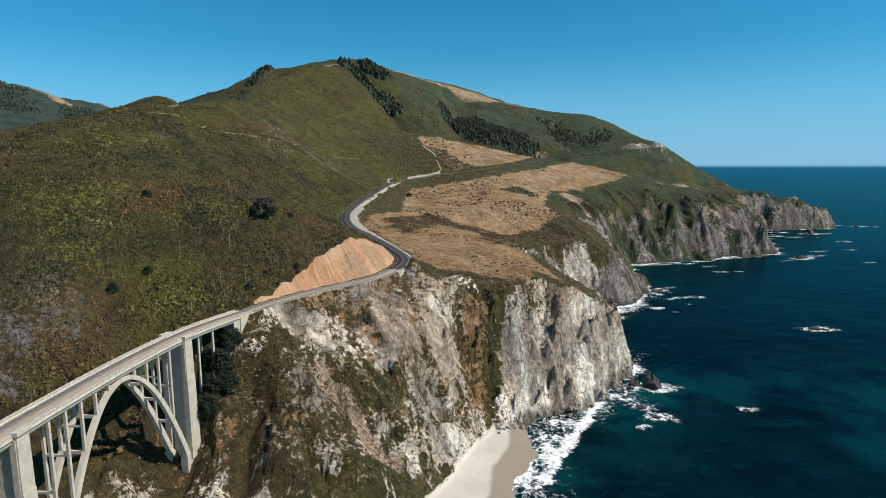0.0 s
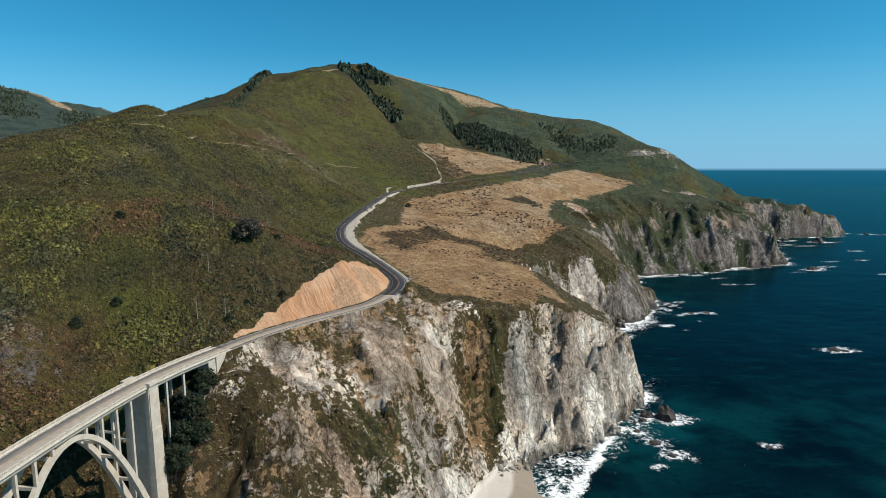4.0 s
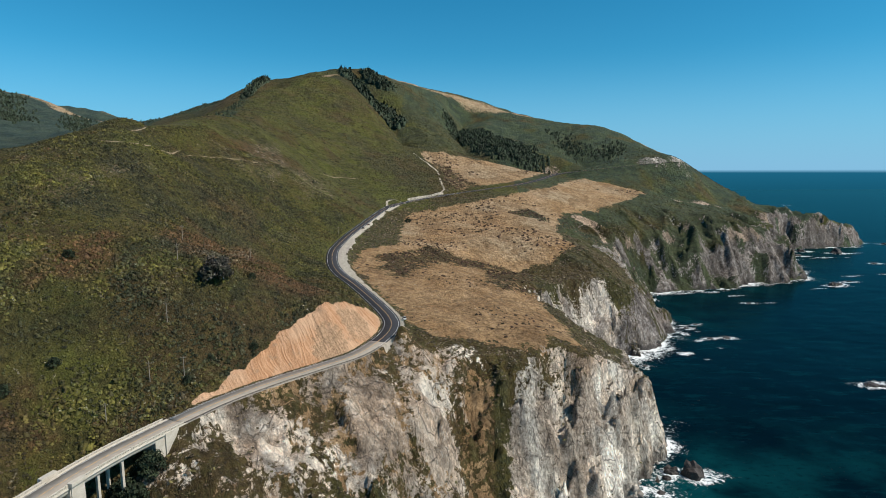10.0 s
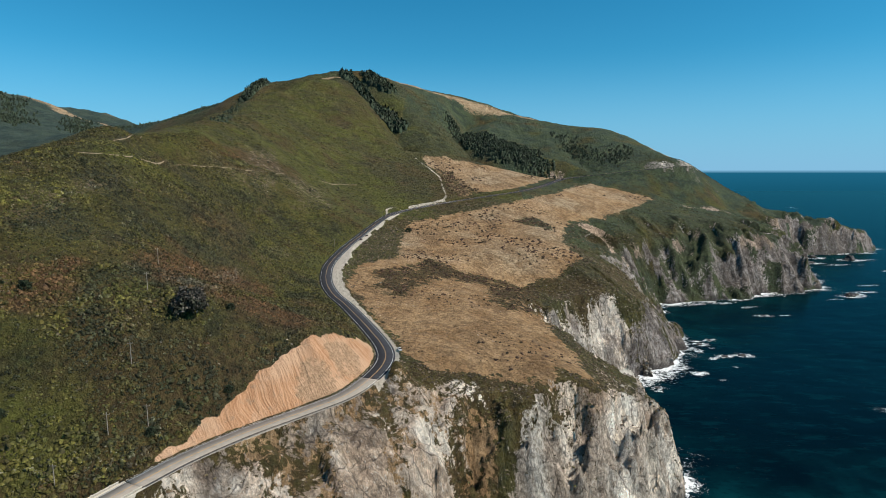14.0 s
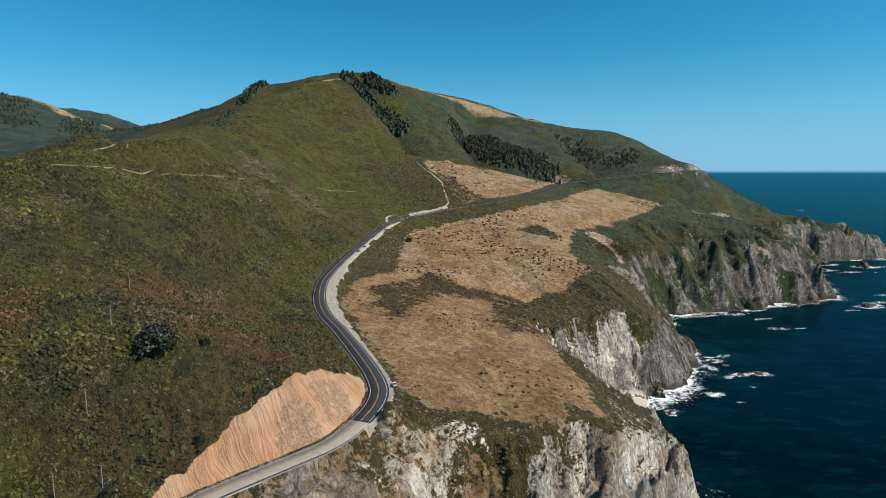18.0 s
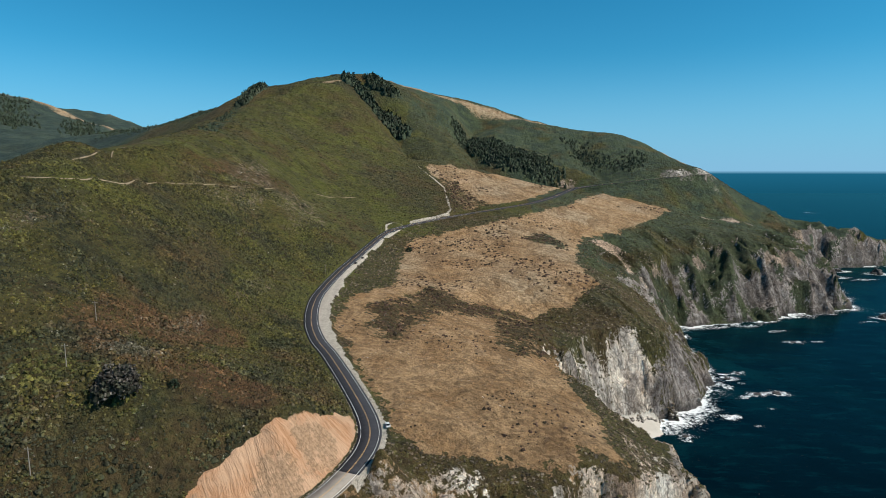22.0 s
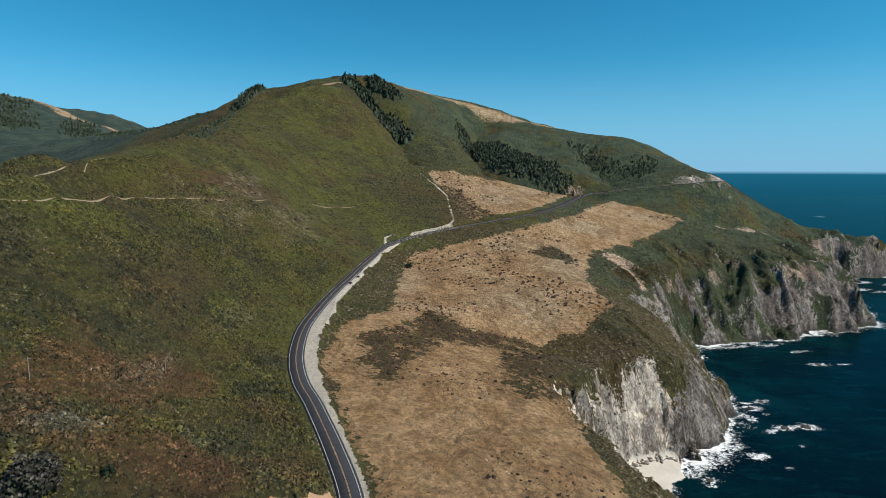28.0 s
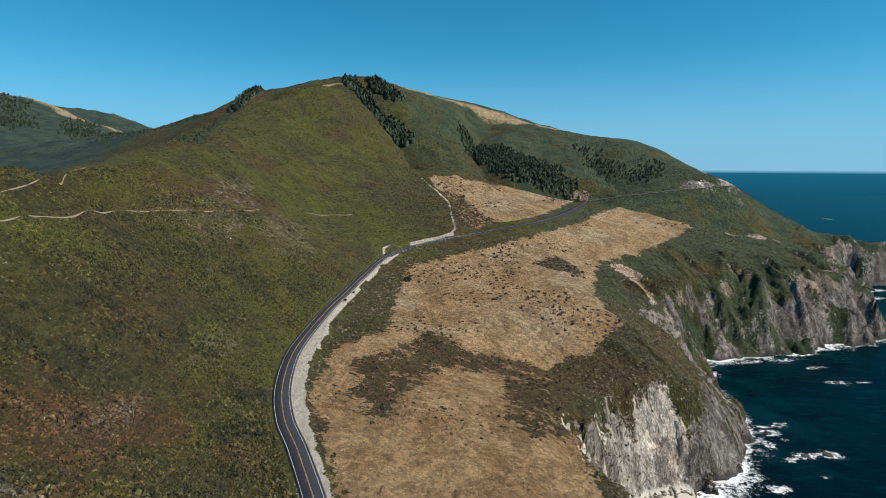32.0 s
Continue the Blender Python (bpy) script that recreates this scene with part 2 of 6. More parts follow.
def sea_material():
    m = Nodes("sea_water")
    w1 = m.noise(0.03, 4, 0.6, m.scaled(1.0, 1.8, 1))
    w2 = m.noise(0.22, 5, 0.65, m.scaled(1.0, 1.6, 1))
    w3 = m.noise(0.004, 3)
    deep = m.mix(m.range(w3, 0.4, 0.6), (0.0004, 0.0042, 0.0074), (0.0006, 0.0072, 0.0122))
    c = m.mix(m.sum("MULTIPLY", m.cover("shoal"), m.range(m.noise(0.02, 3), 0.35, 0.65)), deep, (0.002, 0.040, 0.046))
    # lighter streaks and cat's paws on the swell
    c = m.mix(m.range(m.noise(0.05, 6, 0.7, m.scaled(0.7, 2.0, 1)), 0.50, 0.66, 0, 0.40), c, (0.0014, 0.0260, 0.0330))
    c = m.mix(m.range(w2, 0.52, 0.68, 0, 0.5), c, (0.0003, 0.0040, 0.0070))
    foam_noise = m.noise(0.30, 9, 0.80, None, 0.8)
    foam = m.range(m.sum("ADD", m.cover("foam"), m.range(foam_noise, 0.30, 0.70, -0.5, 0.5)), 0.42, 0.86)
    c = m.mix(foam, c, (0.78, 0.80, 0.80))
    rough = m.range(foam, 0, 1, 0.28, 0.85)
    m.bsdf.inputs["Specular IOR Level"].default_value = 0.0
    m.done(c, rough, m.sum("ADD", m.sum("MULTIPLY", w1, 2.0), w2), 0.22, 1.2)
    # a thin sheen of sky, stronger at a flat angle
    gloss, blend = m.node("ShaderNodeBsdfGlossy", Roughness=0.25, Color=(0.25, 0.95, 1.0, 1)), m.nt.nodes.new("ShaderNodeMixShader")
    fresnel = m.node("ShaderNodeFresnel", IOR=1.2)
    m.link(m.sum("MULTIPLY", fresnel.outputs[0], 0.29), blend.inputs[0])
    m.link(m.bsdf.outputs[0], blend.inputs[1])
    m.link(gloss.outputs[0], blend.inputs[2])
    m.link(blend.outputs[0], m.nt.nodes["Material Output"].inputs[0])
    return m.mat


GROUND, SEA = ground_material(), sea_material()
ASPHALT = mottled("new_asphalt", (0.030, 0.031, 0.036), (0.042, 0.043, 0.050), 0.8, 0.96, 0.01, (0.026, 0.027, 0.031))
OLD_ROAD = mottled("old_asphalt", (0.27, 0.24, 0.20), (0.34, 0.30, 0.255), 0.7, 0.9, 0.01, (0.22, 0.195, 0.165))
CONCRETE = mottled("concrete", (0.43, 0.385, 0.32), (0.54, 0.495, 0.42), 0.6, 0.88, 0.02, (0.32, 0.275, 0.215))
WHITE_LINE = mottled("white_line_paint", (0.62, 0.62, 0.60), (0.74, 0.74, 0.72), 2, 0.7, 0.005)
YELLOW_LINE = mottled("yellow_line_paint", (0.50, 0.31, 0.14), (0.58, 0.38, 0.18), 2, 0.7, 0.005)



def foliage(name, tones, rough=0.85, stretch=0.0):
    """Leaves whose tone changes from clump to clump and from place to place."""
    m = Nodes(name)
    geo = m.nt.nodes.new("ShaderNodeNewGeometry")
    ramp = m.nt.nodes.new("ShaderNodeValToRGB")
    ramp.color_ramp.interpolation = "CONSTANT"
    for i, (at, tone) in enumerate(tones):
        e = ramp.color_ramp.elements.new(at) if i else ramp.color_ramp.elements[0]
        e.position, e.color = at, (*tone, 1)
    ramp.color_ramp.elements.remove(ramp.color_ramp.elements[-1])
    patch = m.noise(0.03, 4, 0.6)
    near = m.noise(0.11, 4, 0.6)
    both = m.sum("ADD", m.range(patch, 0.3, 0.7, 0, 0.45), m.range(near, 0.3, 0.7, 0, 0.25))
    pick = m.sum("ADD", m.sum("MULTIPLY", geo.outputs["Random Per Island"], 0.30), both)
    m.link(pick, ramp.inputs[0])
    fine = m.noise(1.3, 5, 0.75)
    own = m.sum("FRACT", m.sum("MULTIPLY", geo.outputs["Random Per Island"], 37.7), 0.0)
    own2 = m.sum("FRACT", m.sum("MULTIPLY", geo.outputs["Random Per Island"], 91.3), 0.0)
    c = m.mix(m.range(fine, 0.48, 0.64, 0, 0.45), ramp.outputs[0], (0.030, 0.032, 0.014))
    c = m.mix(m.range(fine, 0.44, 0.30, 0, 0.5), c, (0.150, 0.142, 0.080))
    # sun-bleached, russet and green stretches of the hill
    wide, wide2 = m.noise(0.011, 3, 0.55), m.noise(0.019, 4, 0.6, m.scaled(1, 0.6, 1.3))
    c = m.mix(m.range(wide, 0.52, 0.66, 0, stretch), c, m.mix(m.range(near, 0.4, 0.6), (0.112, 0.068, 0.031), (0.062, 0.040, 0.022)))
    c = m.mix(m.range(wide2, 0.49, 0.64, 0, stretch), c, m.mix(m.range(near, 0.4, 0.6), (0.126, 0.118, 0.025), (0.062, 0.066, 0.018)))
    thicket = m.noise(0.024, 4, 0.65)
    c = m.mix(m.range(thicket, 0.49, 0.60, 0, stretch * 1.05), c, m.mix(m.range(near, 0.42, 0.58), (0.020, 0.026, 0.013), (0.045, 0.046, 0.026)))
    if stretch:
        bush = m.noise(0.10, 6, 0.72)
        c = m.mix(m.range(bush, 0.53, 0.63, 0, 0.72), c, m.mix(own, (0.018, 0.022, 0.010), (0.034, 0.038, 0.018)))
        c = m.mix(m.range(bush, 0.47, 0.37, 0, 0.55), c, m.mix(own2, (0.085, 0.078, 0.022), (0.140, 0.122, 0.048)))
        c = m.mix(m.sum("MULTIPLY", m.cover("russet"), m.range(own, 0.05, 0.55, 0.25, 0.95)), c, m.mix(m.range(near, 0.4, 0.6), (0.120, 0.066, 0.030), (0.074, 0.042, 0.022)))
        c = m.mix(m.sum("MULTIPLY", m.cover("lush"), m.range(own, 0.1, 0.7, 0.1, 0.7)), c, m.mix(m.range(near, 0.4, 0.6), (0.104, 0.094, 0.020), (0.066, 0.070, 0.017)))
        # grey-leaved and dead twigs, thicker in the pale stretches
        grey = m.sum("ADD", m.noise(1.15, 3, 0.6), m.sum("ADD", m.sum("MULTIPLY", m.cover("pale"), 0.09), m.sum("ADD", m.range(m.noise(0.05, 3), 0.5, 0.7, -0.03, 0.04), m.sum("MULTIPLY", own2, 0.08))))
        c = m.mix(m.range(grey, 0.64, 0.74, 0, 0.8), c, m.mix(own, (0.120, 0.112, 0.080), (0.185, 0.172, 0.132)))
    shade = m.nt.nodes.new("ShaderNodeHueSaturation")
    m.link(c, shade.inputs["Color"])
    m.link(m.sum("MULTIPLY", m.range(own, 0.0, 1.0, 0.66, 1.26), m.range(m.noise(0.34, 4, 0.65), 0.36, 0.64, 0.55, 1.45)), shade.inputs["Value"])
    c = shade.outputs[0]
    return m.done(c, rough, fine, 0.8, 0.3)


SCRUB = foliage("scrub_leaves", [(0.0, (0.088, 0.048, 0.020)), (0.16, (0.066, 0.047, 0.020)), (0.26, (0.110, 0.092, 0.056)), (0.31, (0.074, 0.062, 0.014)), (0.40, (0.026, 0.029, 0.009)), (0.47, (0.086, 0.072, 0.016)), (0.55, (0.036, 0.040, 0.010)), (0.63, (0.104, 0.088, 0.052)), (0.66, (0.082, 0.078, 0.015)), (0.76, (0.104, 0.086, 0.020)), (0.88, (0.044, 0.050, 0.013))], 0.85, 0.8)
DARK_SCRUB = foliage("dark_scrub_leaves", [(0.0, (0.070, 0.048, 0.024)), (0.2, (0.042, 0.048, 0.018)), (0.4, (0.070, 0.066, 0.024)), (0.55, (0.034, 0.042, 0.018)), (0.7, (0.085, 0.076, 0.050)), (0.78, (0.052, 0.064, 0.020))])
HEATH = foliage("brown_scrub_leaves", [(0.0, (0.074, 0.042, 0.028)), (0.3, (0.100, 0.058, 0.040)), (0.55, (0.052, 0.036, 0.020)), (0.8, (0.112, 0.080, 0.056))])
CONIFER = foliage("dark_tree_leaves", [(0.0, (0.018, 0.030, 0.017)), (0.4, (0.030, 0.044, 0.022)), (0.7, (0.044, 0.052, 0.032)), (0.9, (0.024, 0.038, 0.025))])
GREY_TREE = foliage("grey_twig_leaves", [(0.0, (0.048, 0.042, 0.036)), (0.35, (0.085, 0.075, 0.066)), (0.5, (0.030, 0.032, 0.022)), (0.8, (0.14, 0.125, 0.112))])
FAR_WOOD = foliage("far_wood_leaves", [(0.0, (0.026, 0.042, 0.026)), (0.4, (0.036, 0.052, 0.030)), (0.7, (0.050, 0.060, 0.038))])
CLIFF_SCRUB = foliage("cliff_scrub_leaves", [(0.0, (0.150, 0.100, 0.066)), (0.2, (0.110, 0.084, 0.045)), (0.36, (0.185, 0.145, 0.104)), (0.48, (0.104, 0.090, 0.034)), (0.58, (0.078, 0.060, 0.034)), (0.68, (0.155, 0.112, 0.076)), (0.84, (0.104, 0.094, 0.032))])
GUARD_STEEL = mottled("weathered_guard_steel", (0.10, 0.085, 0.07), (0.17, 0.15, 0.13), 2, 0.6, 0.005)
BARK = mottled("bark", (0.07, 0.055, 0.042), (0.13, 0.11, 0.09), 1.5, 0.95, 0.05)
DARK_ROCK = mottled("wet_sea_rock", (0.035, 0.030, 0.028), (0.075, 0.062, 0.055), 0.5, 0.6, 0.25, (0.02, 0.018, 0.018))
GREY_ROCK = mottled("cliff_boulder", (0.20, 0.175, 0.15), (0.36, 0.33, 0.29), 0.4, 0.9, 0.2, (0.12, 0.10, 0.085))
POLE_WOOD = mottled("weathered_pole_wood", (0.20, 0.17, 0.14), (0.30, 0.27, 0.23), 2, 0.9, 0.01)
DIRT = mottled("pale_dirt", (0.22, 0.170, 0.110), (0.31, 0.245, 0.165), 0.6, 0.95, 0.03)

# ---- shape of the land: named landforms, blended into one height ----
def hash2(ix, iy, seed):
    n = (ix * 374761393 + iy * 668265263 + seed * 974634777) & 0xFFFFFFFF
    n = ((n ^ (n >> 13)) * 1274126177) & 0xFFFFFFFF
    return ((n ^ (n >> 16)) & 0xFFFF) / 32767.5 - 1.0


def vnoise(x, y, seed=0):
    """Smooth noise, -1 to 1."""
    ix, iy = np.floor(x).astype(np.int64), np.floor(y).astype(np.int64)
    u, v = x - ix, y - iy
    u, v = u * u * u * (u * (u * 6 - 15) + 10), v * v * v * (v * (v * 6 - 15) + 10)
    a, b = hash2(ix, iy, seed), hash2(ix + 1, iy, seed)
    c, d = hash2(ix, iy + 1, seed), hash2(ix + 1, iy + 1, seed)
    return a + (b - a) * u + (c - a) * v + (a - b - c + d) * u * v


def fbm(x, y, octaves=4, seed=0, gain=0.5):
    total, amp = 0.0, 1.0
    for k in range(octaves):
        total = total + amp * vnoise(x * 2.03 ** k + 17.3 * k, y * 2.03 ** k - 9.1 * k, seed + k)
        amp *= gain
    return total


def ridged(x, y, octaves=3, seed=0):
    total, amp = 0.0, 1.0
    for k in range(octaves):
        total = total + amp * (1 - 2 * np.abs(vnoise(x * 2.1 ** k + 5.2 * k, y * 2.1 ** k, seed + k)))
        amp *= 0.5
    return total


def facets(u, v, seed):
    """Broken rock: tilted flat pieces that meet in sharp steps. Gives the relief and one random tone per piece."""
    iu, iv = np.floor(u).astype(np.int64), np.floor(v).astype(np.int64)
    best, value, tone = np.full(u.shape, 1e9), np.zeros(u.shape), np.zeros(u.shape)
    for a in (-1, 0, 1):
        for b in (-1, 0, 1):
            cu, cv = iu + a, iv + b
            du, dv = u - cu - 0.5 - 0.45 * hash2(cu, cv, seed), v - cv - 0.5 - 0.45 * hash2(cu, cv, seed + 1)
            d = du * du + dv * dv
            m = d < best
            h = 0.5 * hash2(cu, cv, seed + 2) + 1.1 * hash2(cu, cv, seed + 3) * du + 0.9 * hash2(cu, cv, seed + 4) * dv
            best[m], value[m], tone[m] = d[m], h[m], hash2(cu, cv, seed + 5)[m]
    return value, tone


def smooth(a, b, v):
    t = np.clip((v - a) / (b - a), 0, 1)
    return t * t * (3 - 2 * t)


def along(line, x, y):
    """Distance from the line, the place along it (vertex numbers), and the signed side (+ on its left)."""
    p = np.asarray(line, float)[:, :2]
    best = np.full(x.shape, 1e9)
    place, side = np.zeros(x.shape), np.zeros(x.shape)
    for i in range(len(p) - 1):
        e = p[i + 1] - p[i]
        u = np.clip(((x - p[i, 0]) * e[0] + (y - p[i, 1]) * e[1]) / (e @ e), 0, 1)
        dx, dy = x - p[i, 0] - u * e[0], y - p[i, 1] - u * e[1]
        d = np.hypot(dx, dy)
        m = d < best
        best[m], place[m] = d[m], (i + u)[m]
        side[m] = np.sign(e[0] * dy - e[1] * dx)[m]
    return best, place, side


def by_road(x, y):
    """Like along() for the highway: every twelfth point far off, every point near it."""
    d, k, side = along(ROAD[::12], x, y)
    k = k * 12
    m = d < 110
    d[m], k[m], side[m] = along(ROAD, x[m], y[m])
    return d, k, side


def inside(poly, x, y):
    r = np.zeros(x.shape, bool)
    n = len(poly)
    for i in range(n):
        (x1, y1), (x2, y2) = poly[i], poly[(i + 1) % n]
        if y1 != y2:
            r ^= ((y1 > y) != (y2 > y)) & (x < (x2 - x1) * (y - y1) / (y2 - y1) + x1)
    return r


def curve(points, step=3.0):
    """A rounded line through the points (Catmull-Rom), sampled evenly."""
    p = np.asarray(points, float)
    q = np.vstack([2 * p[0] - p[1], p, 2 * p[-1] - p[-2]])
    out = []
    for i in range(1, len(q) - 2):
        n = max(2, int(np.linalg.norm(q[i + 1] - q[i]) / step))
        t = np.linspace(0, 1, n, endpoint=False)[:, None]
        out.append(0.5 * (2 * q[i] + (q[i + 1] - q[i - 1]) * t + (2 * q[i - 1] - 5 * q[i] + 4 * q[i + 1] - q[i + 2]) * t ** 2
                          + (3 * q[i] - q[i - 1] - 3 * q[i + 1] + q[i + 2]) * t ** 3))
    return np.vstack(out + [p[-1:]])


BRIDGE = [(-112, 20, 81.0), (-114.5, 80, 81.0), (-115, 139, 81.0), (-114.3, 160, 81.1), (-112.6, 186, 81.3), (-108.8, 214, 81.6), (-102.9, 237, 81.8), (-92.9, 260, 82.2)]
HIGHWAY = [(-92.9, 260, 82.2), (-83.5, 275, 83.2), (-69.5, 291, 84.5), (-52, 307, 85.8), (-38.5, 320, 86.9), (-30.5, 336, 88), (-25.8, 355, 89.5),
           (-28.2, 373, 91), (-40.4, 402, 93.2), (-59.5, 441, 96.3), (-73.5, 467, 98.2), (-85, 499, 100.4), (-93, 540, 103.3), (-94.8, 576, 105.7),
           (-93.5, 630, 109.4), (-89.5, 674, 113), (-84.5, 725, 117.6), (-74, 800, 124.5), (-52, 840, 129), (-7, 879, 135.5), (63, 931, 143.5),
           (110, 972, 148.5), (150, 1033, 154), (188, 1112, 161), (215, 1165, 165), (255, 1200, 168.5), (310, 1215, 174), (370, 1228, 180), (439, 1241, 186), (480, 1262, 188), (496, 1290, 188)]
ROAD = curve(HIGHWAY)
# ridge lines and shoulders of the hills: x, y, height
HILL_RIDGE = [(-190, 300, 137), (-222, 350, 160), (-243, 405, 180), (-240, 500, 201), (-266, 620, 212), (-305, 780, 236), (-340, 950, 262), (-364, 1100, 295), (-375, 1200, 332), (-378, 1290, 358), (-300, 1400, 384), (-260, 1480, 414), (-210, 1530, 419)]
SKYLINE = [(-97, 1600, 396), (26, 1650, 366), (154, 1650, 328), (298, 1650, 300), (414, 1600, 278), (478, 1550, 243), (503, 1400, 204), (506, 1310, 190), (567, 1290, 138), (649, 1270, 88)]
FAR_RIDGE = [(-480, 1380, 338), (-621, 1450, 312), (-800, 1650, 310), (-966, 1800, 309), (-1095, 1900, 302), (-1300, 2100, 280)]
FAR_CREST = [(-2530, 2800, 640), (-2346, 2800, 609), (-2111, 2800, 554), (-1953, 2800, 514), (-1773, 2800, 430), (-1600, 2800, 384), (-1427, 2800, 344)]
FARTHEST_CREST = [(-2830, 3900, 610), (-2527, 3900, 596), (-2339, 3900, 576), (-2155, 3900, 512), (-1934, 3900, 430)]
HILLSIDE = [(-168, 229, 87), (-150, 256, 89), (-161, 311, 131), (-102, 320, 123), (-62, 362, 108), (-140, 418, 124), (-105, 437, 104), (-144, 565, 128), (-159, 604, 131),
            (-199, 606, 166), (-250, 591, 190), (-235, 542, 189.5), (-219, 474, 193), (-193, 702, 178), (-216, 712, 185), (-150, 877, 160), (-98, 579, 107), (-77, 1038, 190), (-48, 1093, 198), (-121, 1279, 292), (-130, 800, 146),
            (60, 1207, 206), (-258, 1302, 366), (380, 1330, 204), (73, 1627, 322), (-9, 953, 153), (-180, 1000, 214), (-230, 1130, 270), (200, 1400, 240), (100, 1420, 255)]
TABLELAND = [(-5, 372, 88), (30, 374, 82), (73, 373, 76.5), (110, 395, 54), (126, 402, 44), (40, 450, 84), (-20, 450, 92), (66, 470, 79), (98, 480, 70), (112, 525, 66), (38, 570, 81), (78, 573, 79),
             (-50, 560, 101), (0, 620, 96), (80, 593, 68), (118, 600, 72), (154, 624, 76), (180, 640, 62), (200, 648, 50), (226, 652, 22), (212, 690, 46), (247, 706, 17), (252, 745, 20), (138, 670, 91), (200, 720, 62), (-32, 745, 107), (39, 653, 95), (104, 816, 112),
             (60, 740, 105), (120, 740, 99), (215, 790, 72), (190, 873, 105), (235, 875, 92), (292, 912, 97), (130, 900, 124), (200, 960, 125), (356, 1091, 128), (270, 1010, 122), (250, 1110, 147), (400, 965, 90), (500, 985, 72),
             (545, 970, 50), (431, 1146, 114), (480, 1070, 96), (564, 1231, 96), (600, 1150, 74), (670, 1230, 72), (760, 1330, 70), (870, 1368, 60), (950, 1395, 42)]
CANYON = [(-107, 221, 34), (-112, 218, 30), (-103, 240, 61), (-108, 233, 50), (-112, 246, 68), (-95, 236, 55), (-86, 247, 66), (-92, 252, 71), (-58, 226, 45), (-33, 237, 30), (-70, 200, 22), (-115, 180, 12), (-140, 215, 55), (-165, 190, 40), (-200, 200, 70), (-230, 170, 55), (-60, 150, 4), (-120, 120, 14), (-115, 70, 50), (-112, 25, 80.5), (-60, 40, 45),
          (-230, 90, 40), (-300, 40, 90), (-180, 0, 110), (-40, -60, 70), (-200, -200, 160)]
OUTER = [(-310, 470, 177), (-325, 560, 182), (-350, 650, 187), (-385, 800, 196), (-425, 950, 218), (-290, 380, 173), (-400, 420, 145), (-420, 640, 120), (-480, 850, 130), (-560, 1100, 180), (-700, 1300, 230), (-900, 1500, 230), (-1100, 1600, 220), (-700, 800, 150), (-900, 1100, 170), (-350, 250, 80), (-600, 300, 160),
         (-1400, 1500, 250), (-1500, 1900, 290), (-1700, 2200, 360), (-1450, 2300, 300), (-1250, 2500, 280), (-1900, 2450, 430), (-1700, 3300, 330), (-1300, 3300, 280), (-900, 3000, 220), (-2400, 1500, 420), (-1400, 700, 260),
         (-2200, 3300, 400), (-1500, 4400, 300), (-2600, 4400, 430), (-1400, 3800, 280),
         (-200, 2000, 330), (200, 2000, 260), (500, 1900, 180), (-700, 2300, 260), (300, 2800, 200), (-200, 3200, 220), (700, 2200, 60), (620, 1600, 120)]
# the foot of the sea cliffs, going north: x, y, height of the foot, steepness above it
CLIFF_FOOT = [(900, 3900, -3, 1.0), (850, 2600, -3, 1.0), (760, 1900, -3, 1.0), (760, 1600, -3, 1.2), (900, 1480, -3, 1.6), (975, 1405, -3, 2.0), (940, 1370, -3, 2.0), (870, 1330, -3, 2.2), (790, 1310, -3, 2.2), (735, 1300, -3, 2.0), (690, 1230, -3, 1.8), (630, 1100, -3, 1.8),
              (592, 1010, -3, 1.5), (562, 952, -3, 1.5), (520, 930, -3, 1.4), (450, 900, -3, 1.35), (380, 878, -3, 1.3), (325, 860, -3, 1.3), (288, 850, -3, 1.35), (262, 790, -3, 1.4), (256, 722, -3, 1.15), (246, 668, -3, 1.25), (236, 640, -3, 1.35), (204, 602, -3, 2.0), (182, 580, -3, 2.4), (158, 577, 3, 2.6), (133, 567, 4, 2.6), (113, 543, 4, 2.6),
              (101, 515, 3, 2.4), (105, 488, 0, 2.2), (120, 464, -3, 2.2), (139, 440, -3, 2.4), (138, 412, -3, 2.8), (128, 385, -3, 2.8), (118, 368, -3, 2.6), (101, 346, -3, 2.3), (82, 332, -3, 2.0), (62, 320, -3, 1.95), (45, 311, 1, 1.85), (30, 299, 4, 1.5), (12, 266, 4, 1.25), (3, 243, 4, 1.05), (-18, 214, 5, 0.95),
              (-60, 180, 6, 1.0), (-95, 160, 8, 1.2), (-150, 150, 10, 1.4), (-220, 150, 14, 1.4), (-220, 135, 14, 0.8), (-150, 130, 10, 0.8), (-90, 125, 7, 0.8), (-40, 110, 5, 0.9), (-15, 70, 4, 1.2), (-5, 0, -3, 1.6), (10, -100, -3, 1.6), (0, -400, -3, 1.6)]
CUT_TOP = [(-95, 276, 84.6), (-88, 285, 87), (-79, 304, 94), (-73, 315, 98.5), (-66, 327, 103), (-58, 337, 107), (-50, 347, 107), (-43, 356, 103), (-36, 374, 94)]
# hollows in the sea cliffs: x, y, half width, depth
CLEFTS = [(109, 366, 9, 7), (189, 588, 11, 8), (150, 566, 7, 5), (64, 333, 6, 3)]
GULLIES = [([(-215, 1450), (-121, 1279), (-80, 1170)], 26, 55), ([(40, 1580), (15, 1400), (60, 1225), (150, 1195), (215, 1210)], 38, 70), ([(290, 1500), (270, 1400), (290, 1270)], 18, 55), ([(60, 470), (80, 540), (100, 575)], 4, 16),
           ([(-350, 1250), (-420, 1120), (-460, 900)], 20, 60), ([(215, 900), (240, 868), (262, 830)], 10, 22)]


